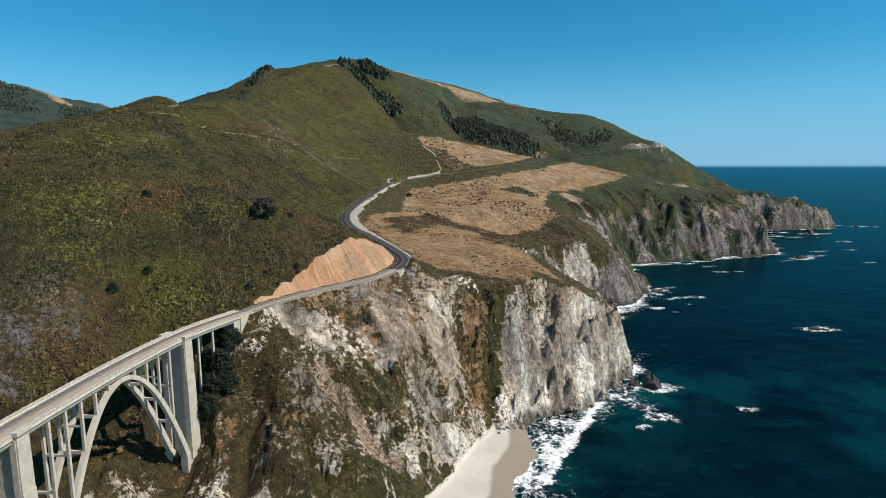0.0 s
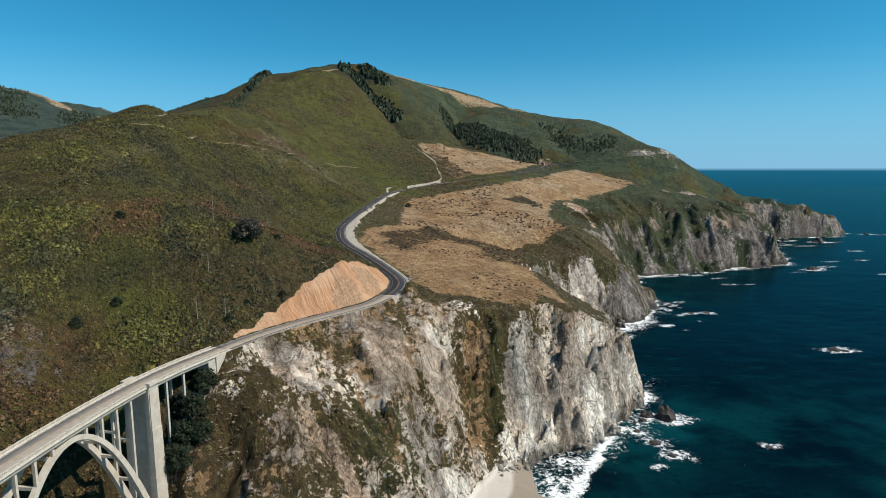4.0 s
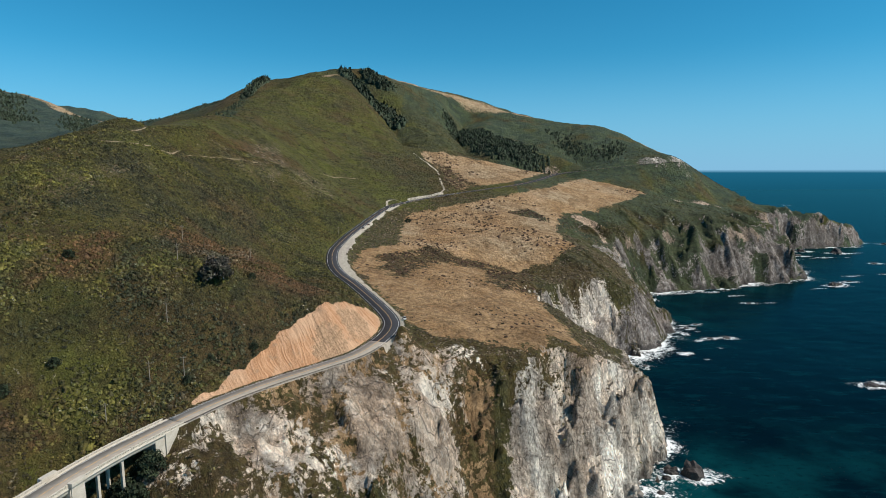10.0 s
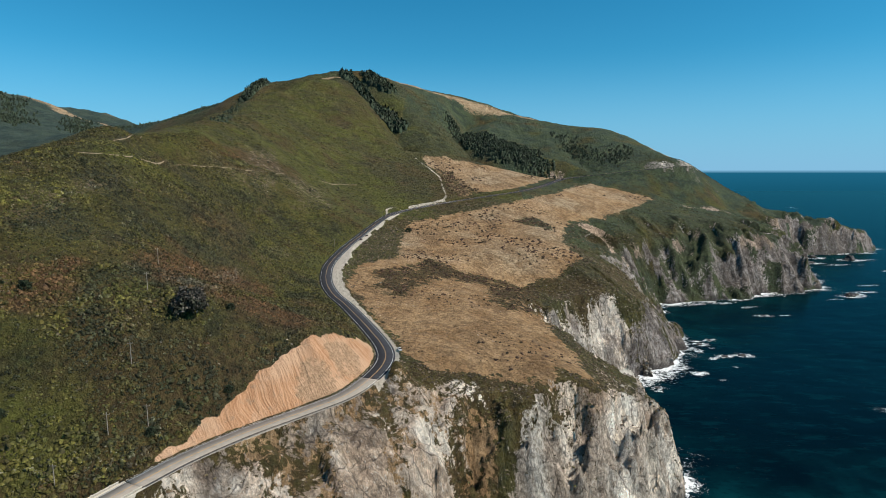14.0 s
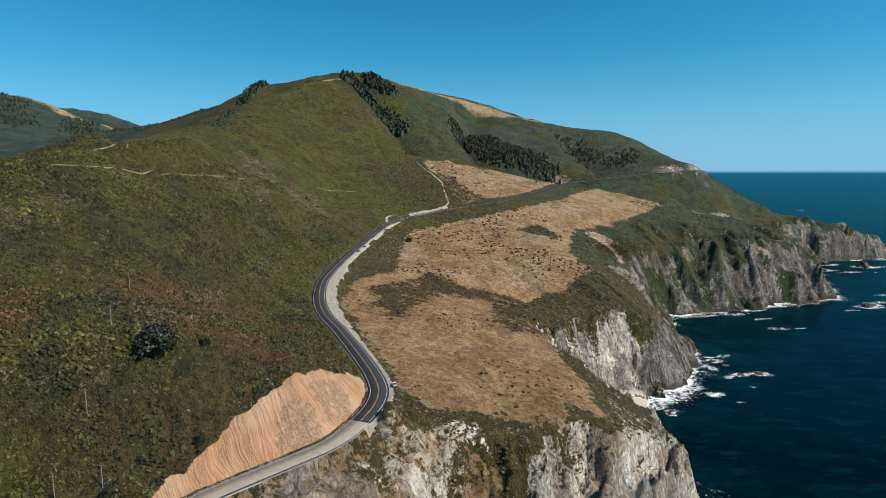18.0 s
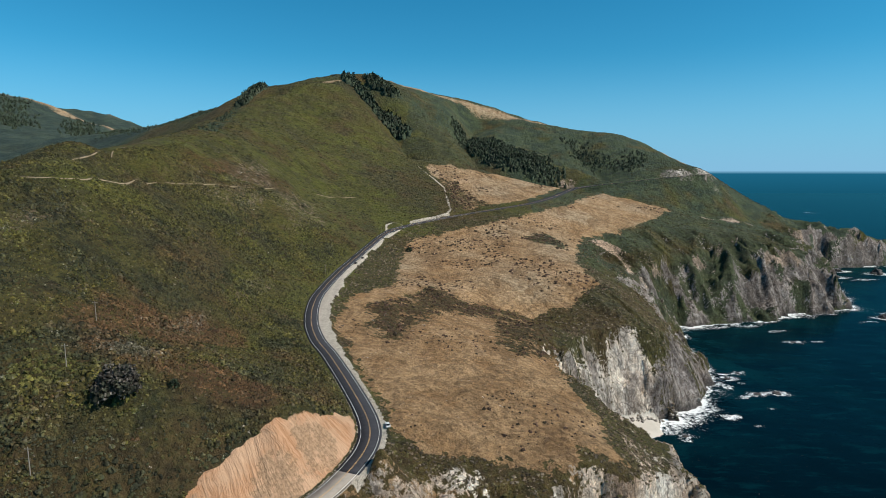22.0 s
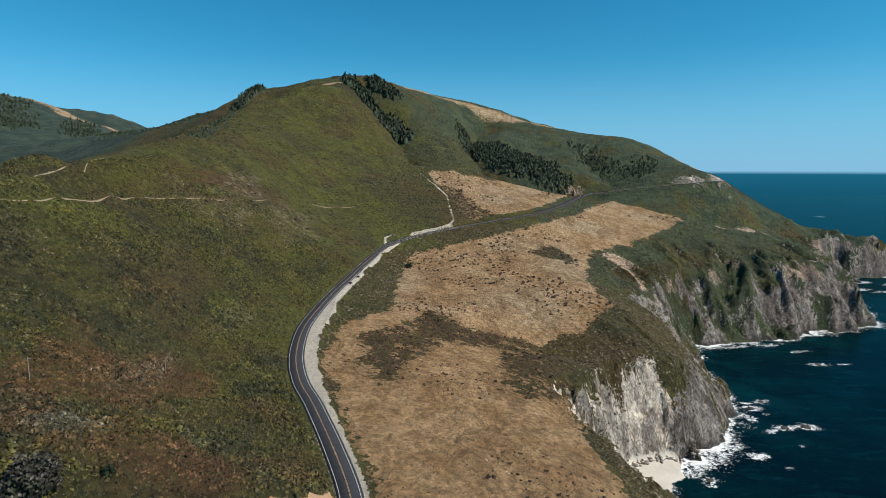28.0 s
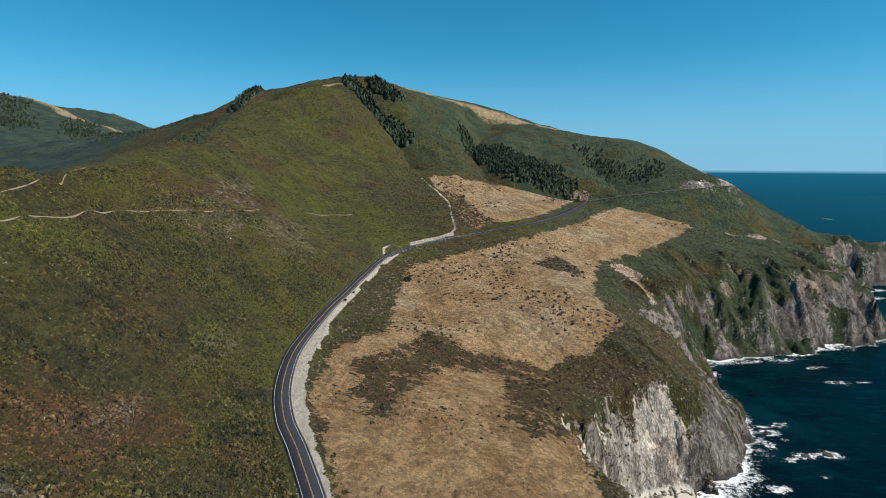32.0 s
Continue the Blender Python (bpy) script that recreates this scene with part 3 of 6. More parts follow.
# ribs and clefts of the slope below the bridge end: line, height, half width
NEAR_RIBS = [([(-86, 250), (-69, 244), (-52, 230), (-37, 222), (-28, 214)], 8.5, 17), ([(-72, 255), (-49, 258), (-32, 258), (-22, 248), (-14, 247)], 4.5, 11), ([(-84, 236), (-80, 224), (-78, 208)], -7.0, 9), ([(-56, 251), (-43, 246), (-33, 237), (-22, 233)], -3.5, 9),
             ([(-96, 226), (-92, 214), (-88, 202)], 5.0, 9), ([(0, 340), (15, 326), (23, 317)], -5.5, 11), ([(-40, 300), (-30, 282), (-18, 268)], 4.0, 9), ([(-62, 286), (-54, 272), (-48, 262)], 3.5, 8)]


def land_controls():
    rows = [np.array(HILLSIDE, float), np.array(TABLELAND, float), np.array(CANYON, float), np.array(OUTER, float)]
    for line, step in ((HILL_RIDGE, 40), (SKYLINE, 60), (FAR_RIDGE, 120), (FAR_CREST, 120), (FARTHEST_CREST, 200), (CUT_TOP, 8)):
        rows.append(curve(line, step))
    rows.append(ROAD[8::9] + np.array([0, 0, -0.3]))
    return np.vstack(rows)


def relief(x, y, z):
    """Small forms of the hills: stronger high up and inland."""
    rough = np.clip(smooth(150, 260, z) + smooth(-110, -170, x) * 0.6, 0, 1)
    return rough * (3.6 * fbm(x / 130, y / 130, 3, 3) + 1.8 * fbm(x / 32, y / 32, 3, 9)) + 0.5 * fbm(x / 14, y / 14, 2, 12)


LAND = land_controls()
LAND[:, 2] -= relief(LAND[:, 0], LAND[:, 1], LAND[:, 2])


def soft_radius(p):
    return 6 + 0.02 * np.hypot(p[:, 0], p[:, 1])


def fit_land():
    r = soft_radius(LAND)
    a = np.sqrt((LAND[:, None, 0] - LAND[None, :, 0]) ** 2 + (LAND[:, None, 1] - LAND[None, :, 1]) ** 2 + r[None, :] ** 2)
    n = len(LAND)
    m = np.zeros((n + 3, n + 3))
    m[:n, :n] = a - np.eye(n) * 1.5
    m[:n, n], m[:n, n + 1:] = 1, LAND[:, :2] / 1000
    m[n:, :n] = m[:n, n:].T
    return np.linalg.solve(m, np.concatenate([LAND[:, 2], [0, 0, 0]]))


WEIGHTS = fit_land()


def upland(x, y):
    r = soft_radius(LAND)
    z = WEIGHTS[len(LAND)] + (WEIGHTS[len(LAND) + 1] * x + WEIGHTS[len(LAND) + 2] * y) / 1000
    for (px, py, _), w, s in zip(LAND, WEIGHTS, r):
        z = z + w * np.sqrt((x - px) ** 2 + (y - py) ** 2 + s * s)
    return z


def ground_height(x, y):
    """Height of the ground and what covers it, for arrays of places."""
    top = upland(x, y)
    far = np.hypot(x, y)
    # hills: soft relief and gullies
    top = top + relief(x, y, top)
    wide = smooth(1500, 2200, far)
    top = top + wide * (9 * ridged(x / 420, y / 420, 4, 31) - smooth(-900, -1100, x) * (26 * np.abs(vnoise(x / 190 + y / 700, y / 900, 35)) + 8 * np.abs(vnoise(x / 70, y / 300, 36)) - 9))
    for line, depth, width in GULLIES:
        d, _, _ = along(line, x, y)
        top = top - depth * np.clip(1 - d / width, 0, 1) ** 1.5
    # distance inland from the foot of the sea cliffs, with the foot's height and steepness
    d, k, side = along(CLIFF_FOOT, x, y)
    d = d * np.where(inside([p[:2] for p in CLIFF_FOOT] + [(-6000, -400), (-6000, 3900)], x, y), 1, -1)
    foot = np.interp(k, range(len(CLIFF_FOOT)), [p[2] for p in CLIFF_FOOT])
    steep = np.interp(k, range(len(CLIFF_FOOT)), [p[3] for p in CLIFF_FOOT])
    steps = np.linalg.norm(np.diff(np.array([p[:2] for p in CLIFF_FOOT], float), axis=0), axis=1)
    s = np.interp(k, range(len(CLIFF_FOOT)), np.concatenate([[0], np.cumsum(steps)]))
    spur = ridged(s / 48 + 0.35 * vnoise(x / 45, y / 45, 64), d / 240, 3, 65)
    top = top + (4.0 + 12.0 * smooth(690, 790, y)) * (spur - 0.62) * smooth(6, 30, d) * smooth(140, 60, d) * smooth(560, 650, y) * (1 - 0.85 * smooth(150, 190, x) * smooth(740, 680, y))
    # sea cliffs
    ragged = smooth(-25, 0, d)
    hh = np.maximum(d, 0) * steep
    warp = 5.0 * ridged(x / 50, y / 50, 2, 41) + 2.2 * ridged(x / 19, y / 19, 2, 45) + 0.8 * fbm(x / 5.5, y / 5.5, 2, 47)
    warp = warp + 4.2 * ridged(s / 42 + hh / 120, hh / 60, 2, 48) + 1.4 * ridged(s / 17 - hh / 40, hh / 22, 2, 49) + 0.8 * fbm(s / 6.5, hh / 8, 2, 50)
    # flat broken pieces of rock, in slanting courses
    bend = 0.35 * vnoise(x / 13, y / 13, 58)
    big, tone = facets(s / 21 + hh / 46 + bend, hh / 30 - s / 90 + bend, 401)
    small, tone2 = facets(s / 8.5 - hh / 30 + bend, hh / 13 + bend, 411)
    calm = 1 - 0.45 * smooth(520, 560, y) * smooth(700, 660, y)
    warp = warp * calm + (5.4 * big + 1.4 * small) * calm
    # buttresses and clefts along the far cliffs
    warp = warp + smooth(670, 760, y) * (15 * ridged(s / 70 + 0.2 * vnoise(hh / 30, s / 60, 52), hh / 160, 2, 53) + 8 * ridged(s / 31 + 0.15 * vnoise(hh / 24, s / 40, 56), hh / 120, 2, 57) - 9) * smooth(0, 22, d)
    for cx, cy, broad, deep in CLEFTS:
        e = np.hypot(x - cx, (y - cy) * 0.8)
        warp = warp - deep * smooth(broad, broad * 0.35, e + 1.5 * vnoise(x / 5, y / 5, 59))
    warp = warp * np.where(foot > 1, smooth(-2, 14, d), ragged) - 2.5
    ramp = d + warp
    cliff = foot + np.where(ramp > 0, ramp * steep, ramp * 0.13)
    ledge = 1.2 * vnoise(x / 9, y / 9, 51) + 0.55 * fbm(x / 3.6, y / 3.6, 2, 55)
    cliff = cliff + ledge * smooth(0, 8, ramp)
    k2 = 5.0
    z = np.minimum(top, cliff) - np.maximum(0, k2 - np.abs(top - cliff)) ** 2 / (4 * k2)
    face = smooth(1.0, 9.0, top - cliff) * smooth(0, 3, ramp)
    wx, wy = x + 2.5 * vnoise(x / 11, y / 11, 71), y + 2.5 * vnoise(x / 11, y / 11, 72)
    for line, height, width in NEAR_RIBS:
        e, _, _ = along(line, wx, wy)
        z = z + height * np.clip(1 - e / width, 0, 1) ** 1.25 * smooth(2, 12, ramp)
    crag = smooth(4, 12, ramp) * smooth(352, 335, y) * smooth(-125, -110, x)
    d, k, side = by_road(x, y)
    crag = crag * smooth(10, 16, d) * (side < 0)
    z = z + crag * (1.7 * ridged(wx / 21, wy / 21, 2, 73) + 0.8 * ridged(wx / 8.5, wy / 8.5, 2, 75) - 1.2 + 2.6 * facets(wx / 13 + wy / 30, wy / 15, 421)[0] + 1.2 * facets(wx / 5.5, wy / 6 + wx / 11, 431)[0])
    # the highway's bench, cut into the hill and filled towards the sea
    rz = np.interp(k, range(len(ROAD)), ROAD[:, 2])
    pull = np.where(side < 0, 1.0, 0.0) * smooth(420, 500, y) * smooth(620, 575, y) * 6.0
    half = 6.0 + pull + 1.2 * smooth(790, 810, y)
    cut = rz + 1.05 * (d - half)
    fill = rz - 0.75 * (d - half - 0.6)
    fill = np.where((side < 0) & (y < 352), rz - 1.7 * (d - half + 1.2), fill)
    fill = np.where(y > 1100, -99, fill)
    near = d < np.where(y > 1000, 22, 70)
    cutting = np.where(near, smooth(0.4, 2.5, z - cut) * smooth(half - 0.5, half + 1.5, d), 0)
    z = np.where(near, np.minimum(z, np.maximum(cut, rz - 0.12)), z)
    z = np.where(near, np.maximum(z, np.minimum(fill, rz - 0.12)), z)
    bench = near & (d < half)
    z = np.where(bench, rz - 0.12, z)
    cutting = cutting * (d < 45) * smooth(262, 275, y) * smooth(420, 395, y)
    open_face = CUT_TOP + [(p[0], p[1]) for p in ROAD[::-1] if 264 < p[1] < 376]
    e, _, _ = along(CUT_TOP, x + 1.6 * vnoise(x / 4, y / 4, 62), y)
    cutting = np.maximum(cutting, np.where(inside([p[:2] for p in open_face], x, y) & (side > 0), smooth(0.2, 2.2, e) * smooth(half - 0.8, half + 0.6, d), 0))
    runnel = k * 3.0 + 0.8 * vnoise(x / 5, y / 5, 63) + 1.1 * vnoise(x / 13, y / 13, 67)
    z = z + cutting * smooth(half, half + 4, d) * ((0.75 + 0.6 * vnoise(x / 14, y / 14, 68)) * ridged(runnel / 5.5, d / 40, 2, 61) + 0.9 * ridged(runnel / 15, d / 50, 2, 66) - 0.7)
    # a knob of rock beside the bend
    z = z + 10.5 * np.exp(-((x + 18.0) ** 2 + (y - 342) ** 2) / 30) * smooth(5.2, 8.0, d)
    return z, dict(tone=0.62 * tone + 0.38 * tone2, run=runnel, face=face, cut=cutting, ramp=ramp, foot=foot, road=d, side=side, bench=bench.astype(float), top=top)

# ---- helpers for meshes ----
def part(name, bm, material, parent=None, label=""):
    """Links a bmesh or mesh as one object under its thing."""
    if isinstance(bm, bmesh.types.BMesh):
        me = bpy.data.meshes.new(name)
        bm.to_mesh(me)
        bm.free()
    else:
        me = bm
    if material is not None and not me.materials:
        me.materials.append(material)
    ob = new(name, me)
    if parent is not None:
        ob.parent = parent
        ob.matrix_parent_inverse = parent.matrix_world.inverted() if parent.parent is None else Matrix()
    if label:
        ob["label"] = label
    return ob


def big_mesh(name, co, quads, material, smooth_shade=True, fields=None):
    """A mesh from arrays (n x 3 places, m x k corners)."""
    me = bpy.data.meshes.new(name)
    k = quads.shape[1]
    me.vertices.add(len(co))
    me.vertices.foreach_set("co", np.ascontiguousarray(co, np.float32).ravel())
    me.loops.add(quads.size)
    me.loops.foreach_set("vertex_index", np.ascontiguousarray(quads, np.int32).ravel())
    me.polygons.add(len(quads))
    me.polygons.foreach_set("loop_start", np.arange(len(quads), dtype=np.int32) * k)
    if smooth_shade:
        me.polygons.foreach_set("use_smooth", np.ones(len(quads), bool))
    for key, values in (fields or {}).items():
        at = me.attributes.new(key, "FLOAT", "POINT")
        at.data.foreach_set("value", np.ascontiguousarray(values, np.float32).ravel())
    me.update(calc_edges=True)
    me.materials.append(material)
    return me


def spaced(stops):
    """Grid lines from (start, step) stops, the step gliding from one to the next."""
    out, v = [], stops[0][0]
    xs, ss = [s[0] for s in stops], [s[1] for s in stops]
    while v < stops[-1][0]:
        out.append(v)
        v += float(np.interp(v, xs, ss))
    return np.array(out)


def grid(gx, gy):
    x, y = np.meshgrid(gx, gy)
    n, k = len(gx), len(gy)
    i = (np.arange(k - 1)[:, None] * n + np.arange(n - 1)[None, :]).ravel()
    return x.ravel(), y.ravel(), np.stack([i, i + 1, i + n + 1, i + n], 1)


# ---- the ground ----
FIELD = [(-17, 368), (-2, 361), (23, 360), (76, 374), (78, 406), (78, 433), (70, 450), (70, 482), (75, 514), (67, 525), (75, 610), (81, 621), (104, 630), (140, 675), (136, 710), (133, 752), (147, 814), (166, 869), (198, 913), (250, 962),
         (360, 1102), (297, 1130), (254, 1154), (212, 1092), (167, 999), (109, 932), (43, 867), (-13, 820), (-45, 794), (-52, 747), (-45, 647), (-44, 608), (-59, 584), (-70, 572), (-72, 529), (-66, 490), (-50, 450), (-37, 419), (-24, 388)]
DARK_PATCH = [(-61, 545), (-39, 569), (-16, 618), (4, 610), (27, 597), (51, 613), (80, 612), (75, 514), (55, 487), (34, 491), (31, 500), (37, 575), (4, 559), (-19, 530), (-25, 484), (-43, 486), (-53, 514)]
BUSH_PATCH = [(83, 828), (113, 852), (130, 845), (133, 803), (107, 806)]
LANE_SCRUB = [(-26, 1061), (3, 1053), (27, 986), (56, 945), (15, 914), (-3, 938), (-13, 1007)]
MEADOW_CAP = [(-13, 1159), (15, 1169), (45, 1153), (6, 1130)]
MEADOW = [(-51, 1108), (-4, 1148), (46, 1140), (215, 1215), (176, 1084), (122, 988), (64, 927), (22, 898), (-1, 963), (-11, 1013), (-30, 1061)]
TRAIL = [(-231, 455), (-222, 464), (-215, 479), (-226, 519), (-230, 557), (-238, 602), (-225, 619), (-214, 649), (-200, 684), (-187, 748)]
TRAIL_2 = [(-167, 845), (-149, 882), (-129, 901)]
LANE = [(-36, 858), (-8, 893), (-3, 914), (-9, 961), (-15, 1013), (-39, 1063), (-59, 1095)]
DRIVEWAY = [(-76, 806), (-79, 826), (-72, 842), (-62, 840)]


DAMP_LINE = [(0, 200), (12, 220), (20, 239), (24, 264), (33, 282), (37, 300), (38, 312)]
TRAIL_3 = [(-244, 517), (-249, 544), (-264, 590), (-274, 612), (-281, 643)]
NEAR_FACE = [(-80, 268), (-62, 288), (-34, 316), (-13, 331), (0, 326), (10, 320), (20, 312), (26, 304), (12, 284), (4, 262), (-2, 246), (-8, 256), (-12, 268), (-24, 264), (-37, 267), (-52, 261), (-68, 261)]
# woods: line, half width, count, height
WOOD_LINES = [([(-236, 1456), (-200, 1370), (-172, 1328), (-150, 1316), (-122, 1288), (-108, 1274)], 19, 640, 12), ([(-196, 1484), (-167, 1446), (-140, 1414)], 16, 220, 11),
              ([(4, 1500), (6, 1470), (24, 1445)], 16, 150, 6), ([(30, 1420), (60, 1395), (90, 1310), (124, 1278)], 34, 620, 8), ([(124, 1290), (156, 1258), (192, 1248)], 24, 330, 7), ([(85, 1372), (131, 1350), (170, 1310)], 30, 260, 6),
              ([(-300, 850), (-352, 1037), (-391, 1200)], 10, 70, 3), ([(-391, 1205), (-389, 1260), (-383, 1284)], 9, 130, 9), ([(-388, 1262), (-380, 1288)], 6, 80, 10.5),
              ([(-480, 1330), (-560, 1400), (-660, 1450)], 26, 150, 3.5), ([(-800, 1600), (-900, 1700), (-1000, 1780)], 36, 130, 4.5),
              ([(270, 1480), (275, 1400), (300, 1320)], 34, 190, 5), ([(400, 1420), (360, 1340), (330, 1300)], 26, 120, 5),
              ([(-2000, 2700), (-1850, 2500), (-1700, 2300)], 70, 340, 10), ([(-1700, 2720), (-1560, 2500), (-1400, 2300)], 60, 300, 9), ([(-1050, 1900), (-1150, 2000), (-1300, 2150)], 60, 240, 9)]


# stretches of the hillside: kind, middle, half widths
HILL_ZONES = [("russet", -132, 382, 30, 44), ("russet", -82, 342, 34, 20), ("russet", -116, 432, 30, 20), ("russet", -236, 716, 22, 60), ("russet", -160, 330, 18, 30), ("russet", -150, 232, 18, 30),
              ("pale", -210, 715, 28, 85), ("pale", -160, 740, 24, 70), ("pale", -184, 680, 14, 38), ("pale", -128, 425, 7, 34), ("pale", -112, 350, 12, 10), ("pale", -205, 420, 10, 50), ("pale", -172, 232, 16, 24), ("pale", -125, 520, 8, 30), ("pale", -132, 640, 14, 16),
              ("lush", -108, 600, 36, 110), ("lush", -262, 700, 40, 130), ("lush", -150, 690, 46, 60), ("lush", -132, 262, 16, 30), ("lush", -215, 500, 26, 60), ("lush", -66, 850, 40, 60), ("lush", -190, 900, 60, 120), ("lush", -150, 1150, 60, 80)]


def hill_zones(x, y):
    out = {}
    wob = 0.55 * fbm(x / 24, y / 24, 4, 301)
    for kind, cx, cy, rx, ry in HILL_ZONES:
        v = smooth(-0.1, 0.55, 1 - np.hypot((x - cx) / rx, (y - cy) / ry) + wob)
        out[kind] = np.maximum(out[kind], v) if kind in out else v
    return out


def edge_soft(poly, x, y, width):
    x, y = x + 3.2 * fbm(x / 13, y / 13, 3, 201), y + 4.5 * fbm(x / 13, y / 13, 3, 205)
    d, _, _ = along(poly + poly[:1], x, y)
    return np.clip(0.5 + np.where(inside(poly, x, y), d, -d) / width, 0, 1)


def covers(x, y, z, info):
    far = np.hypot(x, y)
    sand = smooth(3.0, 0.0, info["ramp"]) * smooth(0.4, 1.4, info["foot"])
    info["sand"] = sand
    dry = edge_soft(FIELD, x, y, 9) * (1 - (0.74 + 0.3 * fbm(x / 8, y / 8, 2, 109)) * edge_soft(DARK_PATCH, x, y, 10)) * (1 - 0.8 * edge_soft(BUSH_PATCH, x, y, 10))
    dry = np.maximum(dry, edge_soft(MEADOW, x, y, 8) * (1 - 0.6 * edge_soft(LANE_SCRUB, x, y, 14)) * (1 - 0.7 * edge_soft(MEADOW_CAP, x, y, 10)))
    dry = dry * (1 - smooth(19, 13, info["road"] + 3 * fbm(x / 11, y / 11, 2, 207)) * smooth(800, 850, y) * smooth(1180, 1150, y))
    d, _, _ = along([(-215, 1530)] + [p[:2] for p in SKYLINE[:7]], x, y)
    crest = smooth(26, 9, d + 9 * fbm(x / 40, y / 40, 2, 209)) + 0.9 * smooth(18, 6, along([(-276, 1362), (-262, 1392), (-250, 1398)], x, y)[0] + 8 * fbm(x / 12, y / 12, 2, 211))
    dry = np.maximum(dry, 0.9 * np.clip(crest, 0, 1))
    for line, w in ((FAR_CREST, 42), (FARTHEST_CREST, 30)):
        d, _, _ = along(line, x, y)
        dry = np.maximum(dry, smooth(w * 1.6, w * 0.5, d + 30 * fbm(x / 90, y / 90, 3, 213)) * 0.75)
    trail = np.zeros(x.shape)
    for line, w in ((LANE, 1.5), (DRIVEWAY, 1.4)):
        d, _, _ = along(line, x, y)
        trail = np.maximum(trail, smooth(w + 1.5, w - 0.8, d) * (0.62 + 0.3 * vnoise(x / 14, y / 14, 78)))
    d, side = info["road"], info["side"]
    wide = 7.0 + 6.0 * smooth(420, 500, y) * smooth(625, 580, y) + 1.2 * fbm(x / 9, y / 9, 2, 79)
    lay = np.where((side < 0) & (y > 380) & (y < 640), smooth(wide + 0.8, wide - 0.8, d), 0)
    lay = np.maximum(lay, np.where((side < 0) & (y > 600) & (y < 860), smooth(10.5, 7.5, d) * smooth(0.2, 0.5, fbm(x / 26, y / 26, 2, 77) + 0.6), 0))
    gravel = np.maximum(np.maximum(trail, lay), np.where(side < 0, smooth(7.4, 6.2, d), 0) * (y < 830) * (y > 330))
    gravel = np.maximum(gravel, np.where((side > 0) & (y < 420) & (y > 262), 0.5 * smooth(6.0, 5.0, d), 0))
    steepness = np.maximum(info["face"], smooth(0.85, 1.4, info["slope"]) * (info["side"] < 0) * (info["cut"] < 0.1) * (y < 1500) * (x > -180) * (d > 8))
    veg = fbm(x / 24, y / 24, 4, 83)
    west = smooth(330, 420, y)
    face = steepness * np.clip(0.72 - 0.75 * veg, 0, 1)
    face = np.where(y > 600, face * (0.42 + 0.75 * smooth(95, 45, z + 18 * veg)), face)
    edge = smooth(0.45, 0.8, info["slope"]) * (x > 86) * (y > 375) * (y < 640) * (z < 74)
    face = np.maximum(face, edge * np.clip(0.85 - 0.6 * veg, 0, 1))
    face = np.where((y > 530) & (y < 665) & (x < 190), face * (0.22 + 0.78 * smooth(74, 50, z + 15 * veg + 10 * smooth(105, 130, x))), face)
    # below the bridge end rock breaks through brown scrub only here and there
    bluff = (y < 345) & (x < 27) & (info["side"] < 0)
    rocky = edge_soft(NEAR_FACE, x, y, 14)
    face = np.where(bluff & (info["sand"] < 0.5), np.clip(0.16 + 0.26 * smooth(0.35, -0.35, veg) + rocky * (0.56 - 0.45 * veg) + 0.30 * fbm(x / 7, y / 7, 2, 85), 0, 1), face)
    e, _, _ = along([(-18, 336), (-8, 338), (2, 343), (12, 349)], x, y)
    face = np.maximum(face, smooth(11, 4, e + 4 * veg) * 0.62)
    e, _, _ = along([(-100, 222), (-93, 210), (-86, 196)], x, y)
    face = np.maximum(face, smooth(16, 6, e) * (0.55 - 0.4 * veg))
    e, _, _ = along([(-56, 251), (-43, 246), (-33, 237), (-20, 233)], x, y)
    chute = smooth(4.5, 1.5, e + 1.5 * veg)
    # the vegetated gully between the two rock faces of the near headland
    d, _, _ = along([(34, 352), (26, 338), (20, 316)], x, y)
    face = face * (1 - 0.9 * smooth(13, 6, d))
    scar = edge_soft([(172, 861), (196, 895), (220, 908), (214, 856), (222, 822), (206, 800), (192, 842)], x, y, 8)
    face = np.maximum(face, scar * 0.8)
    face = np.maximum(face, 0.75 * chute)
    tan = np.clip(scar + chute + smooth(0.15, 0.7, fbm(x / 19, y / 19, 2, 91)) * 0.6 * (y < 460) + np.where((y > 355) & (x > 35) & (z > 62) & (y < 420), 0.6, 0), 0, 1)
    white = smooth(0.0, 0.55, fbm(x / 15, y / 15, 3, 95)) * np.where(y < 480, smooth(20, 60, x) * 0.9 + 0.25 * smooth(-60, -20, x), 0.55 * smooth(320, 120, x))
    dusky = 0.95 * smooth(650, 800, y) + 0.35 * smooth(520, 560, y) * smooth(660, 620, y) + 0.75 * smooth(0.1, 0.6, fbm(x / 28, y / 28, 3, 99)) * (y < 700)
    # headland's tip: darker rock, with the shade on it also put into the colour
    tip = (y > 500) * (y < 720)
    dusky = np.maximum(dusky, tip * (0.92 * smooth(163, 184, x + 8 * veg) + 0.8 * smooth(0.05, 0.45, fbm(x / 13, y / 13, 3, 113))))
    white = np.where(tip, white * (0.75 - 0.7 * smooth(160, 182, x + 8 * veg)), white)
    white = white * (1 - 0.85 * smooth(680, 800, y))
    white = np.maximum(white, 0.85 * smooth(0.25, -0.15, veg) * bluff * smooth(34, 12, z))
    white = np.maximum(white, 0.9 * smooth(20, 6, along([(22, 312), (32, 318), (40, 340), (46, 356)], x, y)[0] + 6 * veg))
    white = np.maximum(white, 0.8 * smooth(13, 4, along([(76, 338), (84, 352), (90, 372)], x, y)[0] + 6 * veg))
